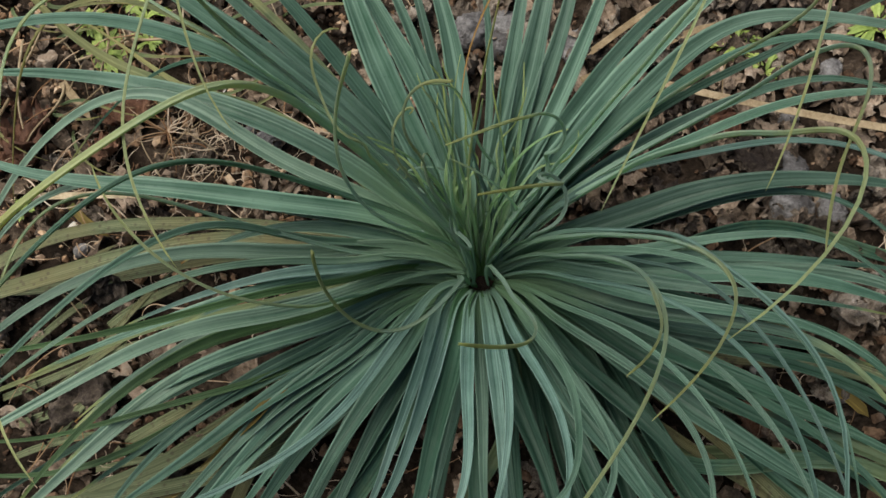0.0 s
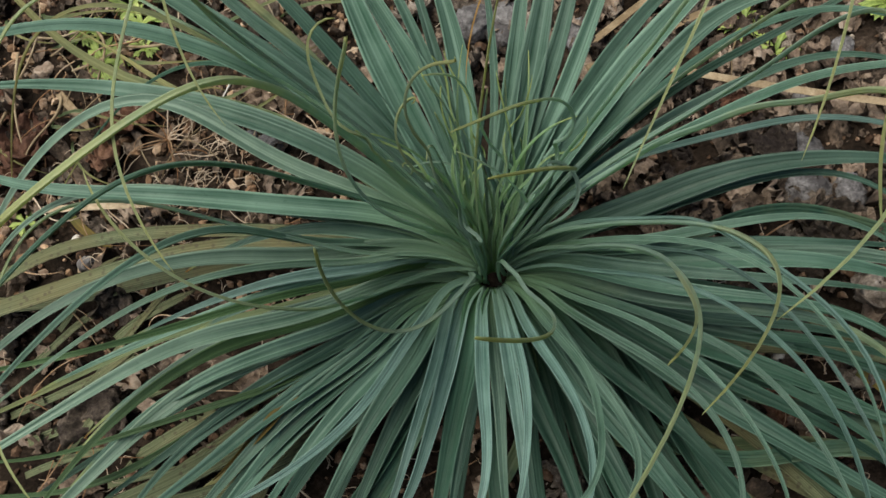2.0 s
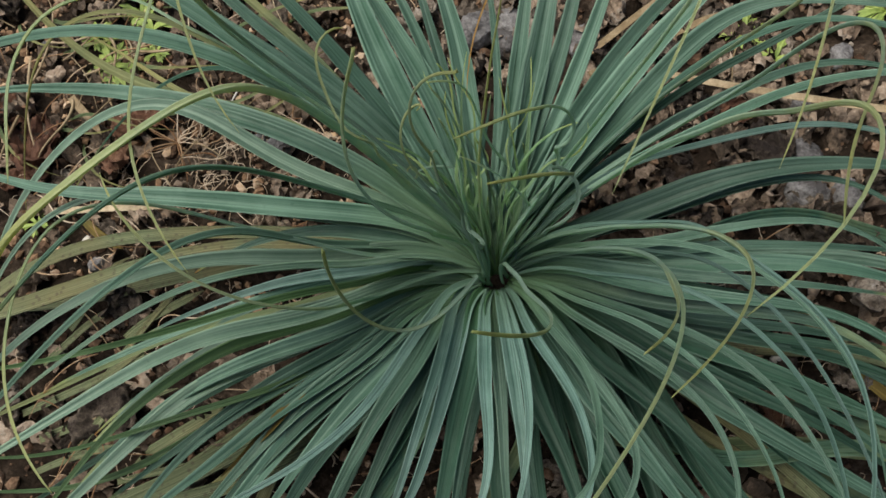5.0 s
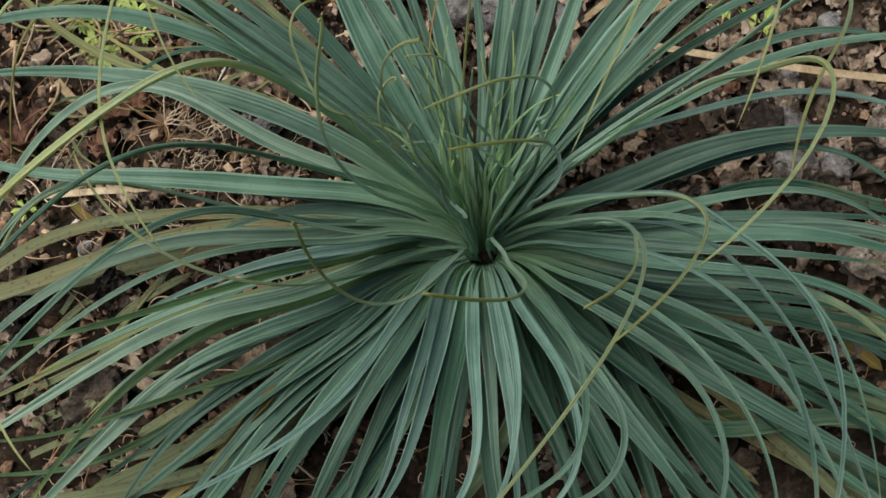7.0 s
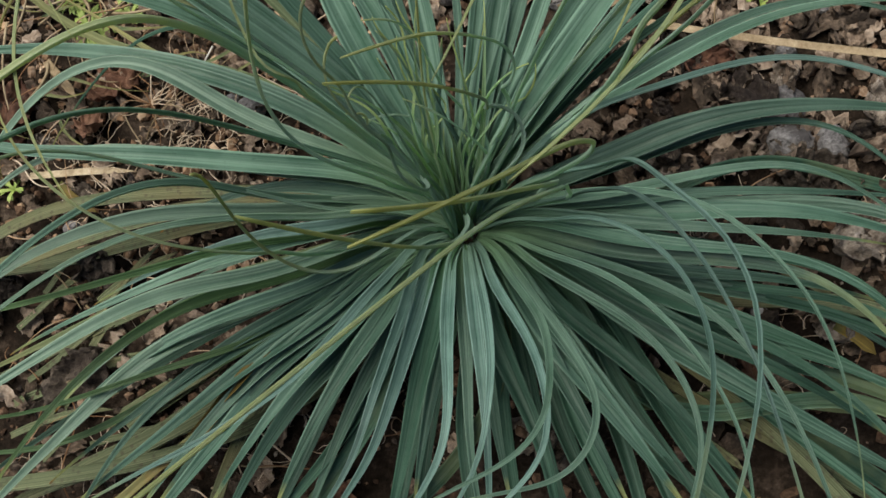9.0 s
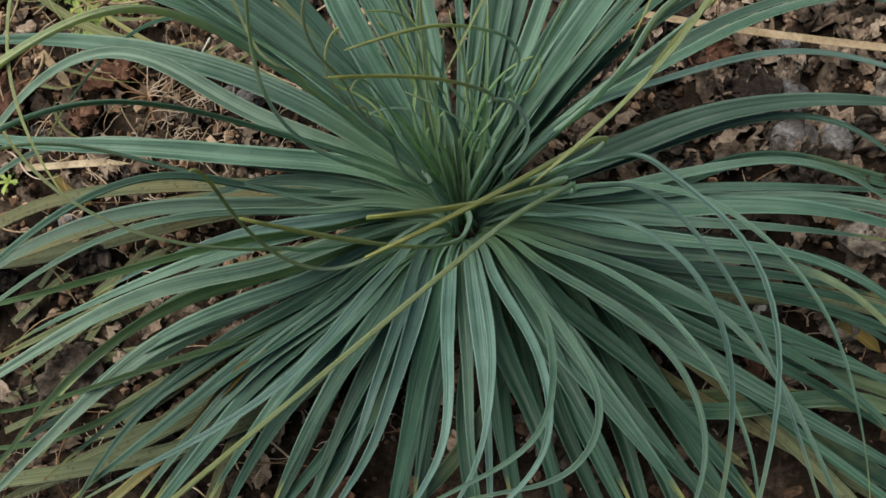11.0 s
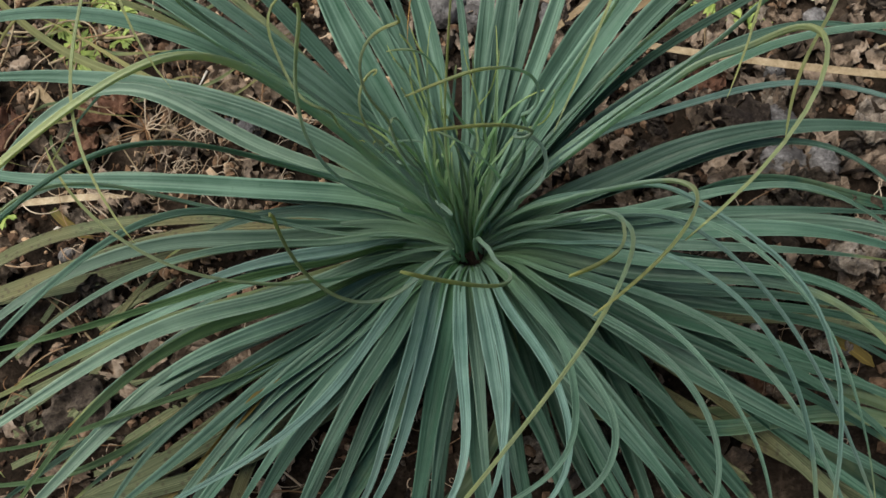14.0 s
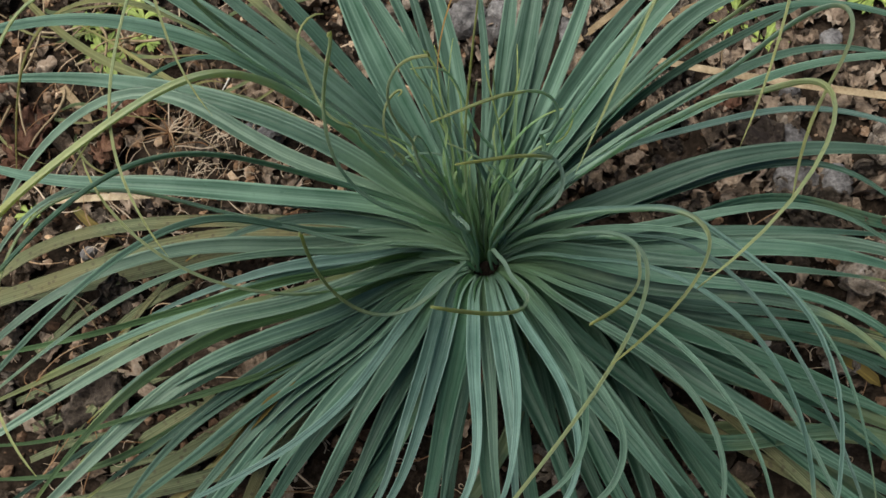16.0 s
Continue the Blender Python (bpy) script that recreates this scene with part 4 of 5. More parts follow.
leaf((179.9, 215.7, 219.8, 222.2, 224.2), (-4, 4.7, 7.5, -0.5, -7.7), 0.198, 3.8, 0.006, 0.014, mat=LOWER_SHADED, taper=0.42)
leaf((102.8, 157.9, 240.6, 303.2, 306.4, 265.2, 223), (64.8, 80.5, 83, 82.1, 82.4, 83.1, 81.9), 0.102, 1.3, 0.0025, 0.025, name='young_leaf', mat=CURL, taper=0.35, tip=0.8, yellow=0.4, channel=0.25, body=0.25, blunt=0.38, steps=72)
leaf((247.8, 271.1, 285.3, 280.5, 268.5, 281.2, 283.5), (82.1, 83.5, 82.4, 81.6, 82.3, 70.9, 36.9), 0.139, 1.1, 0.0025, 0.025, name='young_leaf', mat=CURL, taper=0.35, tip=0.8, yellow=0.4, channel=0.25, body=0.25, blunt=0.38, steps=72)
leaf((94.8, 33.1, -23.6, -72, -117.4, -152.1, -173.2), (70.6, 68.3, 65, 72, 75.4, 68.2, 46.5), 0.099, 1.3, 0.0025, 0.025, name='young_leaf', mat=CURL, taper=0.35, tip=0.8, yellow=0.4, channel=0.25, body=0.25, blunt=0.38, steps=72)
leaf((127.4, 116.2, 95.6, 85.7, 107.6, 150.1, 181.8), (72.6, 78.2, 82, 82.1, 82.3, 77.9, 65.8), 0.089, 1.5, 0.0025, 0.025, name='young_leaf', mat=CURL, taper=0.35, tip=0.8, yellow=0.4, channel=0.25, body=0.25, blunt=0.38, steps=72)
leaf((95.5, 56.9, 34.2, 48.2, 65.8, 70.2, 82.8), (73.4, 76.3, 72.1, 82.2, 82.4, 82, 82), 0.089, 1.2, 0.0025, 0.025, name='young_leaf', mat=CURL, taper=0.35, tip=0.8, yellow=0.4, channel=0.25, body=0.25, blunt=0.38, steps=72)
leaf((82.5, 23.4, 128.9, 212.2, 255.7, 249.7, 226.3), (74.6, 60.4, 64.1, 76.2, 82.7, 73.4, 38.1), 0.119, 1.3, 0.0025, 0.025, name='young_leaf', mat=CURL, taper=0.35, tip=0.8, yellow=0.4, channel=0.25, body=0.25, blunt=0.38, steps=72)
leaf((342.3, 329.8, 318.9, 305, 293.9), (-2.1, 2.4, -2.9, -4.2, -4.4), 0.215, 4.7, 0.008, 0.012, name='withered_leaf', mat=WITHERED, taper=0.75, channel=0.1, label='spotted straw-coloured withered leaf')
leaf((341.3, 337.2, 346.3, 330.5, 318.7), (6.3, 6.6, 12.5, 0.4, -6.4), 0.185, 3.9, 0.008, 0.012, name='withered_leaf', mat=LOWER_SHADED, taper=0.6, tip=0.4, yellow=0.45, wilt=0.16, label='old dull green leaf lying on the soil')
leaf((341.4, 298.7, 322.2, 331.3, 338.6), (15.9, 3.2, 5, -0.9, -4.8), 0.165, 3.8, 0.008, 0.012, name='withered_leaf', mat=LOWER_SHADED, taper=0.6, tip=0.4, yellow=0.45, wilt=0.16, label='old dull green leaf lying on the soil')
leaf((-208, -129, -128, -126, -117, -130, -142), (12, 12, 15, 20, 13, -14, -28), 0.110, 3.6, 0.0076, 0.015, "withered_leaf", OCHRE, taper=0.8, tip=1.0, channel=0.15, label="ochre yellow dying leaf under the rosette")


def crown_core():
    """The short dark stock from which all leaves rise."""
    bm = bmesh.new()
    bmesh.ops.create_cone(bm, cap_ends=True, segments=20, radius1=0.009, radius2=0.002, depth=0.030)
    bmesh.ops.translate(bm, verts=bm.verts, vec=(0, 0, -0.006))
    return mesh_object("stock", bm, OLD, plant, "short fibrous stock at the heart of the rosette")


crown_core()

# new leaves in the heart of the rosette, thin and bright
for i in range(9):
    a = 75 + random.uniform(-80, 80)
    bend = random.uniform(-70, 70)
    leaf((a, a + bend * 0.2, a + bend, a + bend * 1.6), (84, 78 - random.uniform(0, 14), 68, random.uniform(10, 70)), random.uniform(0.04, 0.09), random.uniform(0.9, 2.0), 0.002, 0.024,
         "young_leaf", YOUNG, taper=0.5, tip=0.85, yellow=0.6, steps=24)

# sturdy young leaves that stand upright in the heart
leaf((127, 88, 61, 47, 63), (77, 77, 77, 74, 74), 0.076, 2.9, 0.0056, 0.026, "young_leaf", WAXY_SHEEN, taper=0.35, tip=0.9, yellow=0.5, channel=0.42, body=0.1, blunt=0.2, foot=0.85)
leaf((36, 118, 117, 194, 130), (81, 81, 81, 85, 85), 0.069, 2.6, 0.0061, 0.026, "young_leaf", WAXY_SHEEN, taper=0.35, tip=0.9, yellow=0.5, channel=0.42, body=0.1, blunt=0.2, foot=0.85)
leaf((103, 42, 22, 19, 132), (69, 69, 69, 76, 88), 0.060, 3.0, 0.0064, 0.026, "young_leaf", LEAF, taper=0.35, tip=0.9, yellow=0.5, channel=0.42, body=0.1, blunt=0.2, foot=0.85)
leaf((75, 30, 5, 23, 147), (61, 61, 61, 74, 83), 0.054, 2.8, 0.0071, 0.026, "young_leaf", LEAF, taper=0.35, tip=0.9, yellow=0.5, channel=0.42, body=0.1, blunt=0.2, foot=0.85)
leaf((135, 117, 133, 167), (65, 65, 67, 81), 0.036, 2.6, 0.0075, 0.026, "young_leaf", LEAF, taper=0.35, tip=0.9, yellow=0.5, channel=0.42, body=0.1, blunt=0.2, foot=0.85)
leaf((110, 84, 86, 82), (67, 67, 78, 59), 0.028, 2.4, 0.0059, 0.026, "young_leaf", YOUNG, taper=0.35, tip=0.9, yellow=0.5, channel=0.42, body=0.1, blunt=0.2, foot=0.85)

# kinked thread-like ends of the newest leaves
for i in range(9):
    a = 95 + random.uniform(-70, 70)
    kinks = [a] + [a + random.uniform(-75, 75) for _ in range(9)]
    leaf(kinks, [86, 84, 82, 80, 74, 68] + [random.uniform(38, 80) for _ in range(4)], random.uniform(0.07, 0.10), random.uniform(0.9, 1.5), 0.002, 0.024,
         "young_leaf", YOUNG, taper=0.5, tip=0.4, yellow=0.5, steps=60, channel=0.2, body=0.3, blunt=0.4)


# ---- stones ----
def stone(x, y, wide, deep, tall, mat, label, seed, sink=0.3):
    bm = bmesh.new()
    bmesh.ops.create_icosphere(bm, subdivisions=4, radius=1.0)
    for v in bm.verts:
        p = v.co.normalized()
        cut = Vector((round(p.x * 2.2) / 2.2, round(p.y * 2.2) / 2.2, round(p.z * 2.2) / 2.2))
        r = 0.72 + 0.28 * cut.length + 0.22 * noise.fractal(p * 1.3 + Vector((seed * 3.7, 0, 0)), 1.0, 2.0, 3) + 0.05 * noise.fractal(p * 6 + Vector((0, seed, 0)), 1.0, 2.0, 3)
        v.co = Vector((p.x * wide / 2, p.y * deep / 2, p.z * tall / 2)) * r
    ob = mesh_object("stone", bm, mat)
    ob.matrix_basis = pose(x, y, relief(x, y) + tall * (0.5 - sink), 0, 0, seed * 67 % 360)
    return tagged(ob, label, "stone", "stones on the soil")


GREY = "rough pale grey stone lying in the litter"
TAN = "sandy tan stone half sunk in the soil"
stone(-0.070, 0.108, 0.015, 0.015, 0.012, TAN_STONE, TAN, 1)
stone(-0.011, 0.121, 0.014, 0.017, 0.013, STONE, GREY, 2)
stone(0.002, 0.125, 0.012, 0.015, 0.011, STONE, GREY, 3)
stone(-0.094, 0.125, 0.017, 0.012, 0.010, TAN_STONE, TAN, 4)
stone(-0.078, 0.064, 0.011, 0.010, 0.009, STONE, GREY, 5)
stone(-0.087, 0.067, 0.007, 0.007, 0.006, STONE, GREY, 6)
stone(0.109, 0.074, 0.016, 0.015, 0.012, STONE, GREY, 7)
stone(0.111, 0.059, 0.017, 0.012, 0.010, STONE, GREY, 8)
stone(0.122, 0.116, 0.011, 0.009, 0.007, STONE, GREY, 9)
stone(0.036, 0.083, 0.009, 0.015, 0.009, STONE, GREY, 10)
stone(0.124, 0.059, 0.012, 0.013, 0.011, STONE, GREY, 11)
stone(0.044, -0.045, 0.018, 0.017, 0.010, TAN_STONE, TAN, 12)
stone(0.131, 0.020, 0.008, 0.007, 0.006, TAN_STONE, TAN, 13)
stone(-0.141, 0.015, 0.006, 0.005, 0.005, STONE, GREY, 14)
stone(-0.191, 0.110, 0.006, 0.006, 0.005, STONE, GREY, 15)
stone(0.031, 0.116, 0.012, 0.014, 0.009, STONE, GREY, 16)
stone(0.153, 0.129, 0.013, 0.012, 0.009, STONE, GREY, 17)
stone(0.001, 0.116, 0.012, 0.010, 0.009, STONE, GREY, 18)
tagged(stone(-0.125, -0.030, 0.0050, 0.0050, 0.0048, SHELL, "", 19, 0.15), "tiny white snail shell on bare soil", "shell")
tagged(stone(-0.147, 0.024, 0.0052, 0.0046, 0.004, SHELL, "", 20, 0.15), "broken white snail shell on bare soil", "shell")
tagged(stone(0.102, 0.002, 0.0058, 0.005, 0.004, SHELL, "", 21, 0.15), "pale broken snail shell under the leaves", "shell")
for i in range(26):
    x, y = random.uniform(-0.3, 0.3), random.uniform(-0.2, 0.33)
    d = random.uniform(0.003, 0.0075)
    stone(x, y, d, d * random.uniform(0.7, 1), d * 0.7, random.choice((STONE, TAN_STONE, TAN_STONE)), "small pebble lying on brown soil", 30 + i)


# ---- dead leaves: a few crumpled shapes, laid many times ----
def crumpled(seed, curl, ragged):
    rnd = random.Random(seed)
    bm = bmesh.new()
    nu, nv = 33, 21
    top, low = [], []
    for i in range(nu):
        a, b = [], []
        for j in range(nv):
            u, v = i / (nu - 1) * 2 - 1, j / (nv - 1) * 2 - 1
            half = 0.62 * math.sqrt(max(0.0, 1 - abs(u) ** 2.2)) * (1 + ragged * noise.noise(Vector((u * 3.1, seed, v))) + ragged * 0.6 * noise.noise(Vector((u * 9, seed + 3, v * 2)))) + 0.015
            x = u * (1 + 0.12 * noise.noise(Vector((v * 2, seed, 1))))
            y = v * half
            z = curl * (y * y * 1.3 + 0.35 * u * u) + 0.75 * abs(noise.noise(Vector((u * 1.5, v * 1.3, seed)))) + 0.38 * abs(noise.noise(Vector((u * 3.4, v * 3.6, seed + 9)))) + 0.12 * noise.noise(Vector((u * 9, v * 8, seed))) + 0.05 * math.exp(-(v * 9) ** 2) + 0.022 * math.cos((u * 4.5 - abs(v) * 2.2) * math.tau)
            p = Vector((x, y, z - 0.02))
            a.append(bm.verts.new(p))
            b.append(bm.verts.new(p - Vector((0, 0, 0.025))))
        top.append(a)
        low.append(b)
    for i in range(nu - 1):
        for j in range(nv - 1):
            bm.faces.new((top[i][j], top[i + 1][j], top[i + 1][j + 1], top[i][j + 1]))
            bm.faces.new((low[i][j], low[i][j + 1], low[i + 1][j + 1], low[i + 1][j]))
    edge = [(i, 0) for i in range(nu)] + [(nu - 1, j) for j in range(1, nv)] + [(i, nv - 1) for i in range(nu - 2, -1, -1)] + [(0, j) for j in range(nv - 2, 0, -1)]
    for (i, j), (k, l) in zip(edge, edge[1:] + edge[:1]):
        bm.faces.new((top[k][l], top[i][j], low[i][j], low[k][l]))
    return bm


LITTER_LABEL = "crumpled dry brown dead leaf lying on the soil"
shapes = []
for i in range(10):
    ob = mesh_object("dead_leaf", crumpled(11 + i * 5, 0.15 + 0.09 * (i % 5), 0.3 + 0.07 * (i % 4)), RUSSET if i == 9 else DEAD)
    shapes.append(tagged(ob, LITTER_LABEL, "dead leaf", "dead leaves on the soil"))


def dead_leaf(x, y, size, turn, tilt=0.0, roll=0.0, lift=0.0, shape=None, label=""):
    ob = shapes[shape if shape is not None else random.randrange(9)]
    m = pose(x, y, relief(x, y) + 0.0005 + lift, tilt, roll, turn)
    if not ob.get("placed"):
        ob["placed"] = 1
    else:
        ob = copy_thing(ob, m)
    ob.matrix_basis = m @ Matrix.Scale(size / 2, 4)
    return tagged(ob, label) if label else ob


dead_leaf(-0.176, 0.058, 0.028, 100, 15, 20, 0.003, 9, "dark brown curled dead leaf on bare soil")
dead_leaf(-0.178, 0.044, 0.020, 20, -20, 10, 0.002, 9, "dark brown curled dead leaf on bare soil")
dead_leaf(-0.117, -0.043, 0.030, 55, 10, -15, 0.002, 6, "serrated brown dead leaf beside the rosette")
dead_leaf(-0.137, 0.072, 0.022, 200, 10, 5, 0.002, 9, "purplish red withered leaf on the soil")
dead_leaf(0.083, 0.090, 0.018, 20, 10, 5, 0.002, 9, "russet dead leaf among grey litter")
dead_leaf(0.133, 0.026, 0.026, 30, 5, 10, 0.002, 5, "broad greyish brown dead leaf lying flat")
dead_leaf(0.053, -0.040, 0.024, 80, 5, 10, 0.004, 5, "broad greyish brown dead leaf lying flat")
dead_leaf(0.108, -0.036, 0.012, 120, 15, 0, 0.002, 7)
dead_leaf(0.118, 0.047, 0.022, 10, 15, 0, 0.003, 8)
dead_leaf(0.095, 0.076, 0.026, 160, 12, 20, 0.003, 1)
dead_leaf(0.071, 0.129, 0.022, 60, 25, 20, 0.003, 0)
for i in range(289):
    # thick litter behind and to one side of the plant, thin elsewhere
    while True:
        x, y = random.uniform(-0.27, 0.27), random.uniform(-0.17, 0.26)
        dense = 1.0 if x > 0.05 and y > 0.03 else 0.75 if y > 0.1 and x > -0.05 else 0.16
        if random.random() < dense and math.hypot(x - CROWN.x, y - CROWN.y) > 0.03:
            break
    if i % 9 == 0:
        x, y = x + random.gauss(0, 0.13), y + abs(random.gauss(0, 0.13))
    dead_leaf(x, y, random.uniform(0.008, 0.022), random.uniform(0, 360), random.uniform(-48, 48), random.uniform(-48, 48), random.uniform(0, 0.004), 9 if random.random() < 0.12 else None)


# ---- soil crumbs and litter bits ----
def crumbs(name, count, low, high, mat, label, flat, seed, field=(-0.3, 0.32, -0.2, 0.34)):
    rnd = np.random.default_rng(seed)
    g = (1 + 5 ** 0.5) / 2
    ico = np.array([(-1, g, 0), (1, g, 0), (-1, -g, 0), (1, -g, 0), (0, -1, g), (0, 1, g), (0, -1, -g), (0, 1, -g), (g, 0, -1), (g, 0, 1), (-g, 0, -1), (-g, 0, 1)]) / 1.9
    tri = ((0, 11, 5), (0, 5, 1), (0, 1, 7), (0, 7, 10), (0, 10, 11), (1, 5, 9), (5, 11, 4), (11, 10, 2), (10, 7, 6), (7, 1, 8),
           (3, 9, 4), (3, 4, 2), (3, 2, 6), (3, 6, 8), (3, 8, 9), (4, 9, 5), (2, 4, 11), (6, 2, 10), (8, 6, 7), (9, 8, 1))
    verts, faces = [], []
    for _ in range(count):
        x, y = rnd.uniform(field[0], field[1]), rnd.uniform(field[2], field[3])
        if rnd.random() < 0.14:
            x, y = x + rnd.normal(0, 0.16), y + rnd.normal(0, 0.16)
        size = low + (high - low) * rnd.random() ** 2
        turn = np.array(Euler(rnd.uniform(0, 6.3, 3)).to_matrix())
        p = ico * rnd.uniform(0.6, 1.25, (12, 1)) * np.array([1, rnd.uniform(0.6, 1), flat]) * size / 2
        p = p @ turn.T + np.array([x, y, relief(x, y) + size * 0.18])
        k = len(verts)
        verts += p.tolist()
        faces += [(a + k, b + k, c + k) for a, b, c in tri]
    data = bpy.data.meshes.new(name)
    data.from_pydata(verts, [], faces)
    data.materials.append(mat)
    return tagged(new(name, data), label, "soil", "", "stuff")


def leaf_bits(count, seed):
    """Curled scraps of broken dead leaves, thickest behind and to one side of the plant."""
    rnd = np.random.default_rng(seed)
    verts, faces = [], []
    made = 0
    while made < count:
        x, y = rnd.uniform(-0.26, 0.28), rnd.uniform(-0.17, 0.26)
        if rnd.random() > (1.0 if x > 0.03 and y > 0.0 else 0.6 if y > 0.09 else 0.34 if x < -0.05 else 0.1):
            continue
        if rnd.random() < 0.1:
            x, y = x + rnd.normal(0, 0.14), y + rnd.normal(0, 0.14)
        made += 1
        size = rnd.uniform(0.003, 0.012)
        turn = np.array((Matrix.Rotation(rnd.uniform(0, 6.28), 3, "Z") @ Matrix.Rotation(rnd.normal(0, 0.5), 3, "X") @ Matrix.Rotation(rnd.normal(0, 0.5), 3, "Y")))
        curl, fold = rnd.uniform(-0.9, 1.2), rnd.uniform(-0.7, 0.7)
        k = len(verts)
        rough = rnd.normal(0, 0.22, (4, 4))
        for i in range(7):
            for j in range(6):
                u, v = i / 3 - 1, j / 2.5 - 1
                edge = 1 - 0.5 * abs(u) ** 2 + 0.12 * math.sin(u * 7 + made)
                wave = rough[0, 0] * math.sin(3 * u + 4 * v + made) + rough[1, 1] * math.sin(5 * v - 2 * u) + rough[2, 2] * math.sin(6 * u)
                p = np.array([u + rnd.normal(0, 0.05), v * 0.7 * edge + rnd.normal(0, 0.04), curl * v * v * 0.6 + fold * abs(u) * 0.6 + wave + rnd.normal(0, 0.03)]) * size / 2
                verts.append((turn @ p + np.array([x, y, relief(x, y) + size * 0.2 + rnd.uniform(0, 0.003)])).tolist())
        faces += [(k + i * 6 + j, k + i * 6 + 6 + j, k + i * 6 + 7 + j, k + i * 6 + 1 + j) for i in range(6) for j in range(5)]
    data = bpy.data.meshes.new("leaf_scraps")
    data.from_pydata(verts, [], faces)
    data.materials.append(LITTER)
    for f in data.polygons:
        f.use_smooth = True
    return tagged(new("leaf_scraps", data), "curled scraps of broken brown dead leaves", "leaf litter", "", "stuff")


leaf_bits(3600, 12)
crumbs("soil_crumbs", 12000, 0.0012, 0.0070, CRUMB, "loose brown crumbs of dry soil", 0.8, 5)
crumbs("clods", 2600, 0.0015, 0.006, CLOD, "pale dry clods of tan soil", 0.8, 8, (-0.28, -0.03, 0.0, 0.3))
crumbs("grit", 500, 0.0009, 0.0028, TAN_STONE, "pale grit scattered over the soil", 0.8, 7)


# ---- thin dry stems and rootlets ----
def strand(name, x, y, turn, length, thick, mat, label, category, group, bends=(0, 20, -20), lift=0.004, seed=0, rise=(25, 5, -25)):
    """A round thread that lies in an arc on the litter."""
    n = 22
    a = np.radians(turn + glide(bends, n))
    e = np.radians(glide(rise, n))
    way = np.stack([np.cos(e) * np.cos(a), np.cos(e) * np.sin(a), np.sin(e)], -1) * (length / n)
    at = np.vstack([[(0, 0, 0)], np.cumsum(way, 0)])
    bm = bmesh.new()
    rows = []
    for i, p in enumerate(at):
        t = Vector(way[min(i, n - 1)]).normalized()
        s = t.cross(Vector((0, 0, 1))).normalized()
        u = s.cross(t)
        r = thick / 2 * (1 - 0.6 * i / n)
        rows.append([bm.verts.new(Vector(p) + s * (r * math.cos(k * math.tau / 6)) + u * (r * math.sin(k * math.tau / 6))) for k in range(6)])
    for r0, r1 in zip(rows, rows[1:]):
        for k in range(6):
            bm.faces.new((r0[k], r0[(k + 1) % 6], r1[(k + 1) % 6], r1[k]))
    bm.faces.new(rows[0][::-1])
    bm.faces.new(rows[-1])
    ob = mesh_object(name, bm, mat)
    ob.location = (x, y, relief(x, y) + lift)
    return tagged(ob, label, category, group)


def rootlets(count, seed):
    """Fine curled root hairs and stem fibres, matted most on the bare soil to one side."""
    rnd = np.random.default_rng(seed)
    verts, faces = [], []
    knots = [(rnd.uniform(-0.24, -0.04), rnd.uniform(-0.12, 0.14)) for _ in range(26)] + [(rnd.uniform(-0.26, 0.28), rnd.uniform(-0.14, 0.24)) for _ in range(16)]
    for c in range(count):
        kx, ky = knots[c % len(knots)]
        x, y = rnd.normal(kx, 0.010), rnd.normal(ky, 0.010)
        n, long, thick = 9, rnd.uniform(0.005, 0.018), rnd.uniform(0.00012, 0.0003)
        a = rnd.uniform(0, 6.28) + np.cumsum(rnd.normal(rnd.normal(0, 0.25), 0.3, n))
        e = np.linspace(rnd.uniform(0.1, 1.0), rnd.uniform(-1.0, -0.1), n)
        p = np.array([x, y, relief(x, y) + rnd.uniform(0.001, 0.004)])
        k = len(verts)
        for i in range(n):
            way = np.array([math.cos(e[i]) * math.cos(a[i]), math.cos(e[i]) * math.sin(a[i]), math.sin(e[i])])
            side = np.array([-math.sin(a[i]), math.cos(a[i]), 0.0])
            up = np.cross(way, side)
            r = thick * (1 - 0.6 * i / n)
            verts += [(p + side * r).tolist(), (p - side * r * 0.5 + up * r * 0.87).tolist(), (p - side * r * 0.5 - up * r * 0.87).tolist()]
            p = p + way * long / n
        faces += [(k + i * 3 + j, k + i * 3 + (j + 1) % 3, k + i * 3 + 3 + (j + 1) % 3, k + i * 3 + 3 + j) for i in range(n - 1) for j in range(3)]
    data = bpy.data.meshes.new("rootlets")
    data.from_pydata(verts, [], faces)
    data.materials.append(ROOT)
    for f in data.polygons:
        f.use_smooth = True
    return tagged(new("rootlets", data), "fine curled tan rootlets matted over the soil", "roots", "", "stuff")


rootlets(950, 31)
ROOTS = "thin tan rootlets and dry stems"
for i in range(200):
    if i < 60:
        x, y = random.uniform(-0.24, -0.06), random.uniform(0.0, 0.12)
    elif i < 140:
        x, y = random.uniform(-0.26, -0.05), random.uniform(-0.12, 0.2)
    else:
        x, y = random.uniform(-0.28, 0.3), random.uniform(-0.16, 0.32)
    strand("dry_stem", x, y, random.uniform(0, 360), random.uniform(0.012, 0.04), random.uniform(0.0003, 0.0009), ROOT if random.random() < 0.7 else STRAW,
           "thin curled tan rootlet on the soil", "dry stem", ROOTS, (0, random.uniform(-70, 70), random.uniform(-90, 90)), random.uniform(0.002, 0.006), 0, (random.uniform(5, 50), 5, random.uniform(-50, -10)))
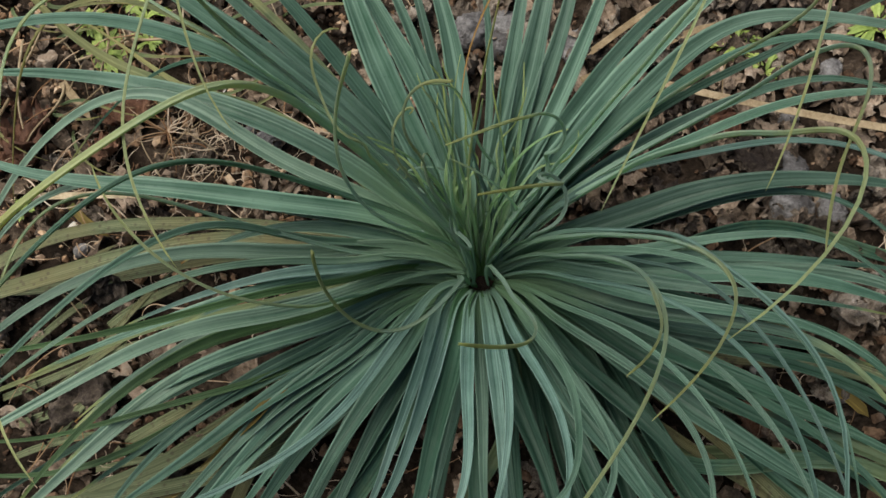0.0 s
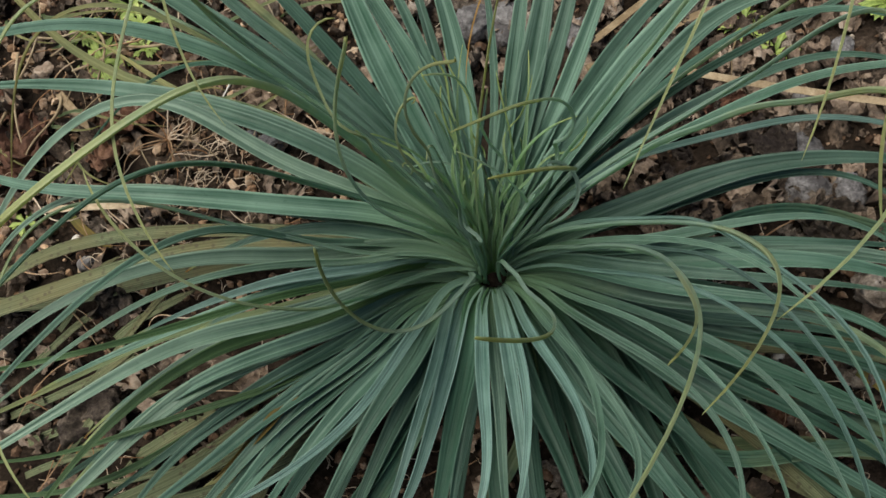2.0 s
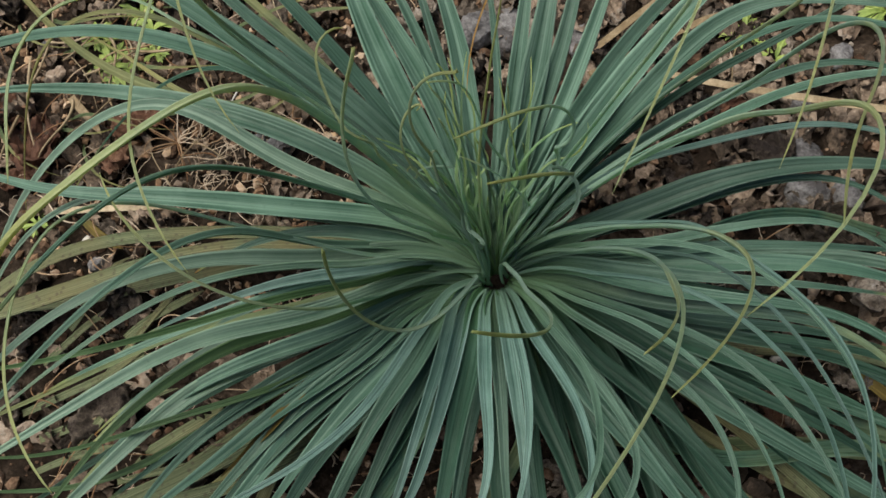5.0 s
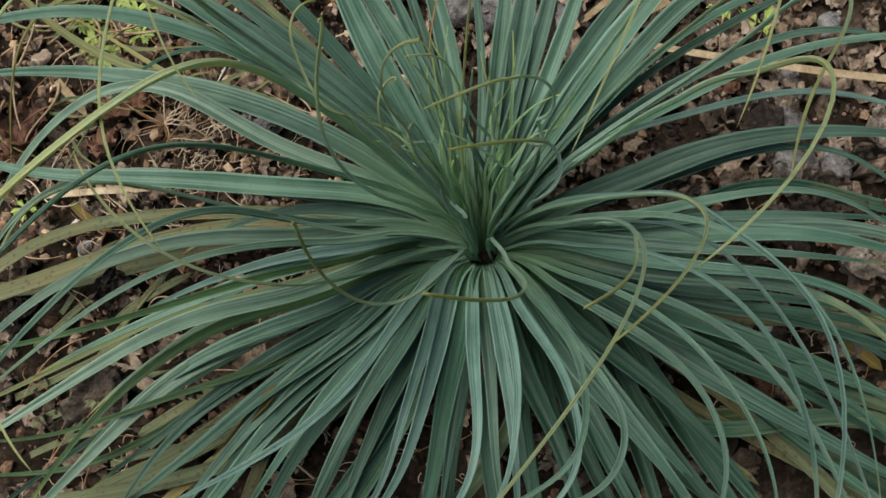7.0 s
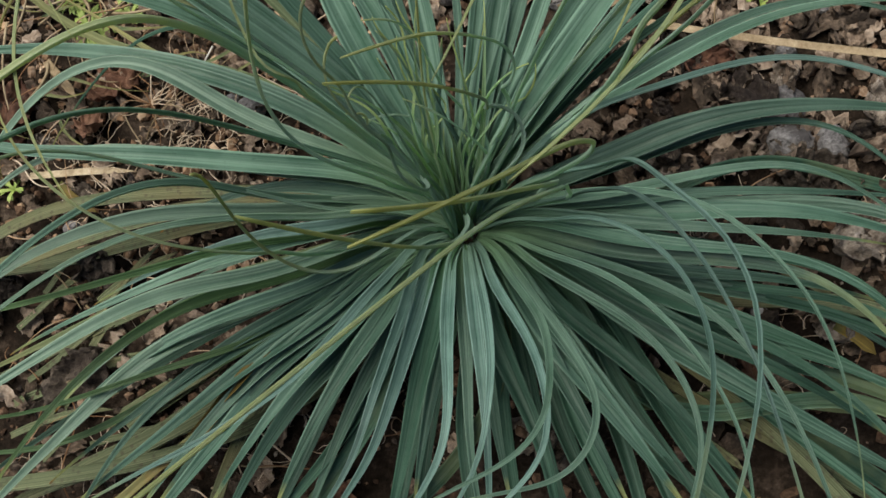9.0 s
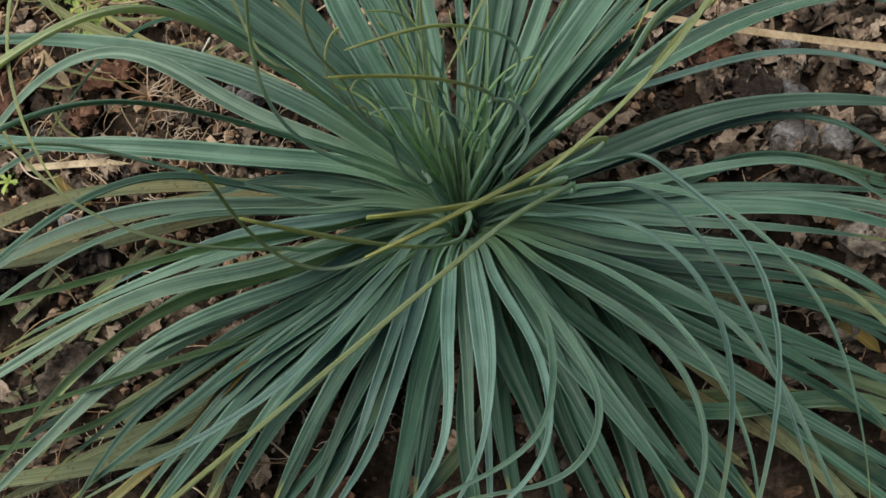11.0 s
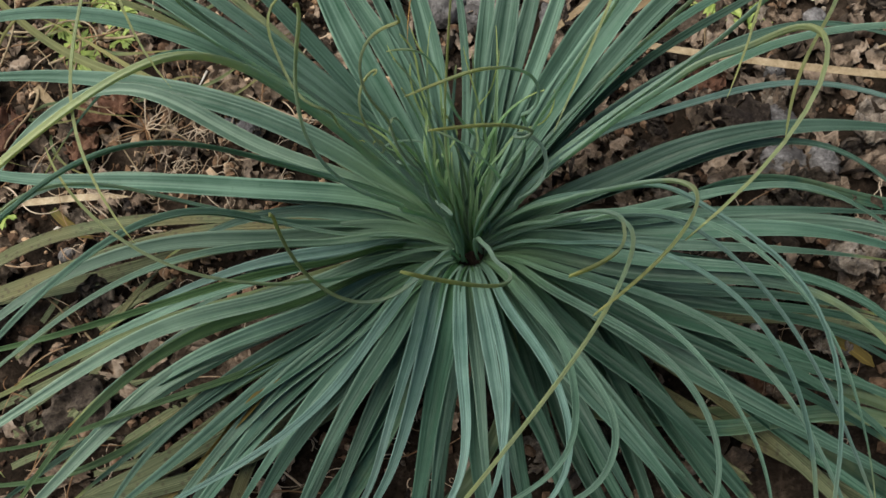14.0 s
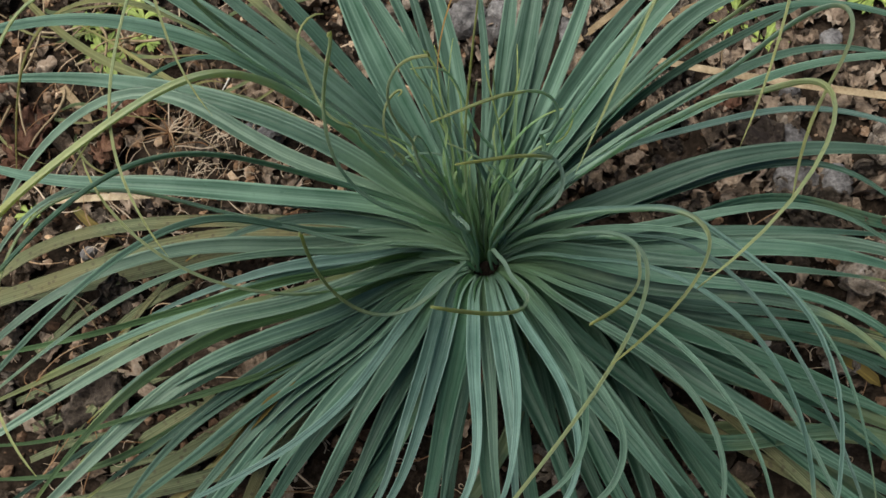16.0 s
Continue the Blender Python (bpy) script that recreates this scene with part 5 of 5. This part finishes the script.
# a tangle of orange-brown rootlets
for i in range(18):
    strand("dry_stem", -0.118, 0.064, i * 20 + random.uniform(-9, 9), random.uniform(0.012, 0.024), 0.0006, ROOT, "orange-brown tangled dry rootlet", "dry stem", ROOTS,
           (0, random.uniform(-60, 60), random.uniform(-130, 130)), 0.006, 0, (random.uniform(10, 60), 0, -40))
strand("dry_stem", -0.111, 0.064, -28, 0.020, 0.0008, STRAW, "pale cream dry stem on the soil", "dry stem", ROOTS, (10, 0, -12), 0.009, 0, (5, 0, -20))
strand("dry_stem", -0.140, -0.004, -40, 0.022, 0.0008, STRAW, "pale cream dry stem on the soil", "dry stem", ROOTS, (15, 0, -10), 0.006, 0, (5, 0, -10))
strand("dry_stem", -0.124, -0.015, -40, 0.010, 0.0009, STRAW, "pale cream dry stem on the soil", "dry stem", ROOTS, (5, 0, -5), 0.005, 0, (5, 0, -10))
strand("dry_stem", -0.097, 0.087, -105, 0.010, 0.0009, SHELL, "short white stalk standing in the soil", "dry stem", ROOTS, (5, 0, -5), 0.010, 0, (5, 0, -10))
strand("dry_stem", -0.124, 0.123, -75, 0.022, 0.0009, STRAW, "pale cream dry stem on the soil", "dry stem", ROOTS, (-5, 0, 15), 0.014, 0, (5, 0, -10))
strand("dry_stem", -0.183, 0.069, -92, 0.030, 0.0014, STRAW, "pale cream dry stem on the soil", "dry stem", ROOTS, (-5, 0, 5), 0.010, 0, (5, 0, -10))

# pale dry stalks that lie in loose bows on the soil
for (x, y), turn in (((-0.188, 0.109), -20), ((-0.177, 0.099), 30), ((-0.192, 0.100), -70), ((-0.165, 0.092), 10), ((-0.159, 0.110), -40), ((-0.189, 0.084), 60), ((-0.145, 0.103), -15), ((-0.167, 0.081), -60), ((0.071, 0.137), 35), ((0.141, 0.102), 15)):
    strand("dry_stem", x, y, turn, random.uniform(0.03, 0.055), random.uniform(0.0009, 0.0015), STRAW, "pale straw-coloured dry stalk on the soil", "dry stem", ROOTS,
           (0, random.uniform(-60, 60), random.uniform(-120, 120)), 0.006, 0, (15, 4, -16))


def straw(x, y, turn, length, width, label, bends=(0, 4, -3), rise=(3, 0, -3), mat=STRAW, lift=0.006):
    az = [turn + b for b in bends]
    ob = blade("straw_blade", (0, 0, 0), az, rise, length, width, mat, None, label, taper=0.8, tip=1.0, channel=0.12, steps=20, foot=0.9)
    ob.location = (x, y, relief(x, y) + lift)
    return tagged(ob, label, "straw", "dry blades on the litter")


DRY = "flat pale straw-coloured dry grass blade"
straw(0.060, 0.102, -7, 0.115, 0.0031, DRY, (-6, 0, 5), lift=0.012)
straw(0.031, 0.106, 43, 0.045, 0.0028, DRY, lift=0.008)
straw(0.034, 0.100, 30, 0.06, 0.003, DRY, lift=0.007)
straw(0.083, -0.039, -36, 0.019, 0.0026, DRY, lift=0.006, mat=WITHERED)
straw(0.094, -0.024, -48, 0.030, 0.0020, DRY, lift=0.006, mat=WITHERED)
straw(-0.168, 0.082, -44, 0.024, 0.0034, "pale cream flat chip of dry leaf")
straw(-0.169, 0.033, 4, 0.05, 0.003, DRY, lift=0.004)
straw(-0.162, 0.105, 4, 0.05, 0.003, "brown withered dry grass blade", lift=0.004, mat=WITHERED)
straw(-0.125, -0.056, 60, 0.03, 0.003, "brown withered dry grass blade", mat=WITHERED)
straw(-0.139, -0.052, 25, 0.05, 0.0035, DRY, mat=WITHERED)
straw(-0.148, -0.044, 28, 0.06, 0.003, DRY, mat=WITHERED)
straw(-0.079, -0.068, 40, 0.05, 0.005, "brown withered dry grass blade", mat=WITHERED)
straw(-0.067, -0.060, 38, 0.04, 0.006, "brown withered dry grass blade", mat=WITHERED)
straw(0.134, 0.001, 150, 0.04, 0.005, DRY, mat=WITHERED)

# dying ochre leaves that lie under the front of the rosette
straw(-0.060, -0.036, -136, 0.044, 0.0061, "brown spotted withered leaf on dark soil", (0, -3), (2, 0, -2), WITHERED, 0.006)
straw(-0.077, -0.035, -142, 0.035, 0.0055, "brown spotted withered leaf on dark soil", (0, 2), (2, 0, -2), WITHERED, 0.006)
straw(0.094, -0.035, 22, 0.018, 0.0030, "curled orange-brown dry leaf end", (0, -51), (2, 0, -2), OCHRE, 0.008)
straw(0.123, -0.004, -26, 0.014, 0.0037, "curled orange-brown dry leaf end", (0, -21), (2, 0, -2), OCHRE, 0.010)
straw(-0.150, 0.032, -41, 0.022, 0.0033, "orange-brown dry leaf end on the soil", (0, 23), (2, 0, -2), OCHRE, 0.004)

# old flat blades and stubs strewn under the front of the rosette
for x, y in ((-0.136, -0.044), (-0.121, -0.054), (-0.136, -0.063), (-0.107, -0.063), (-0.096, -0.056), (-0.088, -0.050), (-0.122, -0.070), (-0.096, -0.068), (-0.146, -0.026), (-0.123, -0.031), (-0.118, -0.014), (-0.139, -0.013)):
    straw(x, y, random.uniform(10, 75), random.uniform(0.025, 0.05), random.uniform(0.0016, 0.0036), "flat yellowish withered blade on brown soil", (0, random.uniform(-15, 15), random.uniform(-30, 30)),
          (6, 0, -6), WITHERED, 0.005)


# ---- small weeds ----
def weed(x, y, size, count, seed, label):
    """A seedling: thin stalks that each bear a three-lobed yellow-green leaf."""
    size *= 0.8
    rnd = random.Random(seed)
    root = tagged(new("weed"), label, "weed", "small green weeds")
    root.location = (x, y, relief(x, y) + 0.001)
    for i in range(count):
        a = i * 360 / count + rnd.uniform(-15, 15)
        long = size * rnd.uniform(0.6, 1.1)
        for k in (-24, 0, 24):
            blade("leaf", (0, 0, 0.001), (a, a, a + k, a + k * 1.4), (50, 25, 0, -15), long * (1 if k == 0 else 0.88), size * 0.16, WEED, root,
                  taper=0.8, tip=1.0, channel=0.15, steps=10, foot=0.25)
    return root


SEEDLING = "small bright yellow-green seedling in bare soil"
weed(-0.156, 0.099, 0.019, 9, 1, SEEDLING)
weed(-0.143, 0.116, 0.015, 7, 2, SEEDLING)
weed(-0.138, 0.104, 0.011, 6, 3, SEEDLING)
weed(-0.150, 0.124, 0.014, 7, 4, SEEDLING)
weed(0.100, 0.116, 0.013, 6, 5, SEEDLING)
weed(0.089, 0.127, 0.014, 7, 6, SEEDLING)
weed(-0.167, 0.028, 0.010, 5, 7, SEEDLING)
weed(-0.166, 0.111, 0.014, 6, 8, SEEDLING)
weed(0.138, 0.137, 0.018, 7, 9, SEEDLING)

# thin grass stalks behind the plant
for i in range(22):
    x, y = -0.2 + i * 0.006 + random.uniform(-0.008, 0.008), 0.10 + random.uniform(-0.04, 0.06)
    ob = blade("grass_blade", (0, 0, 0), [random.uniform(-70, 30) + b for b in (0, 20, 60)], (40, 10, -40), random.uniform(0.03, 0.07), random.uniform(0.0012, 0.002), OLD, None, "", taper=0.4, tip=0.2, yellow=0.7, steps=20)
    ob.location = (x, y, relief(x, y) + 0.002)
    tagged(ob, "thin yellow-green arching grass blade", "grass", "grass blades behind the rosette")
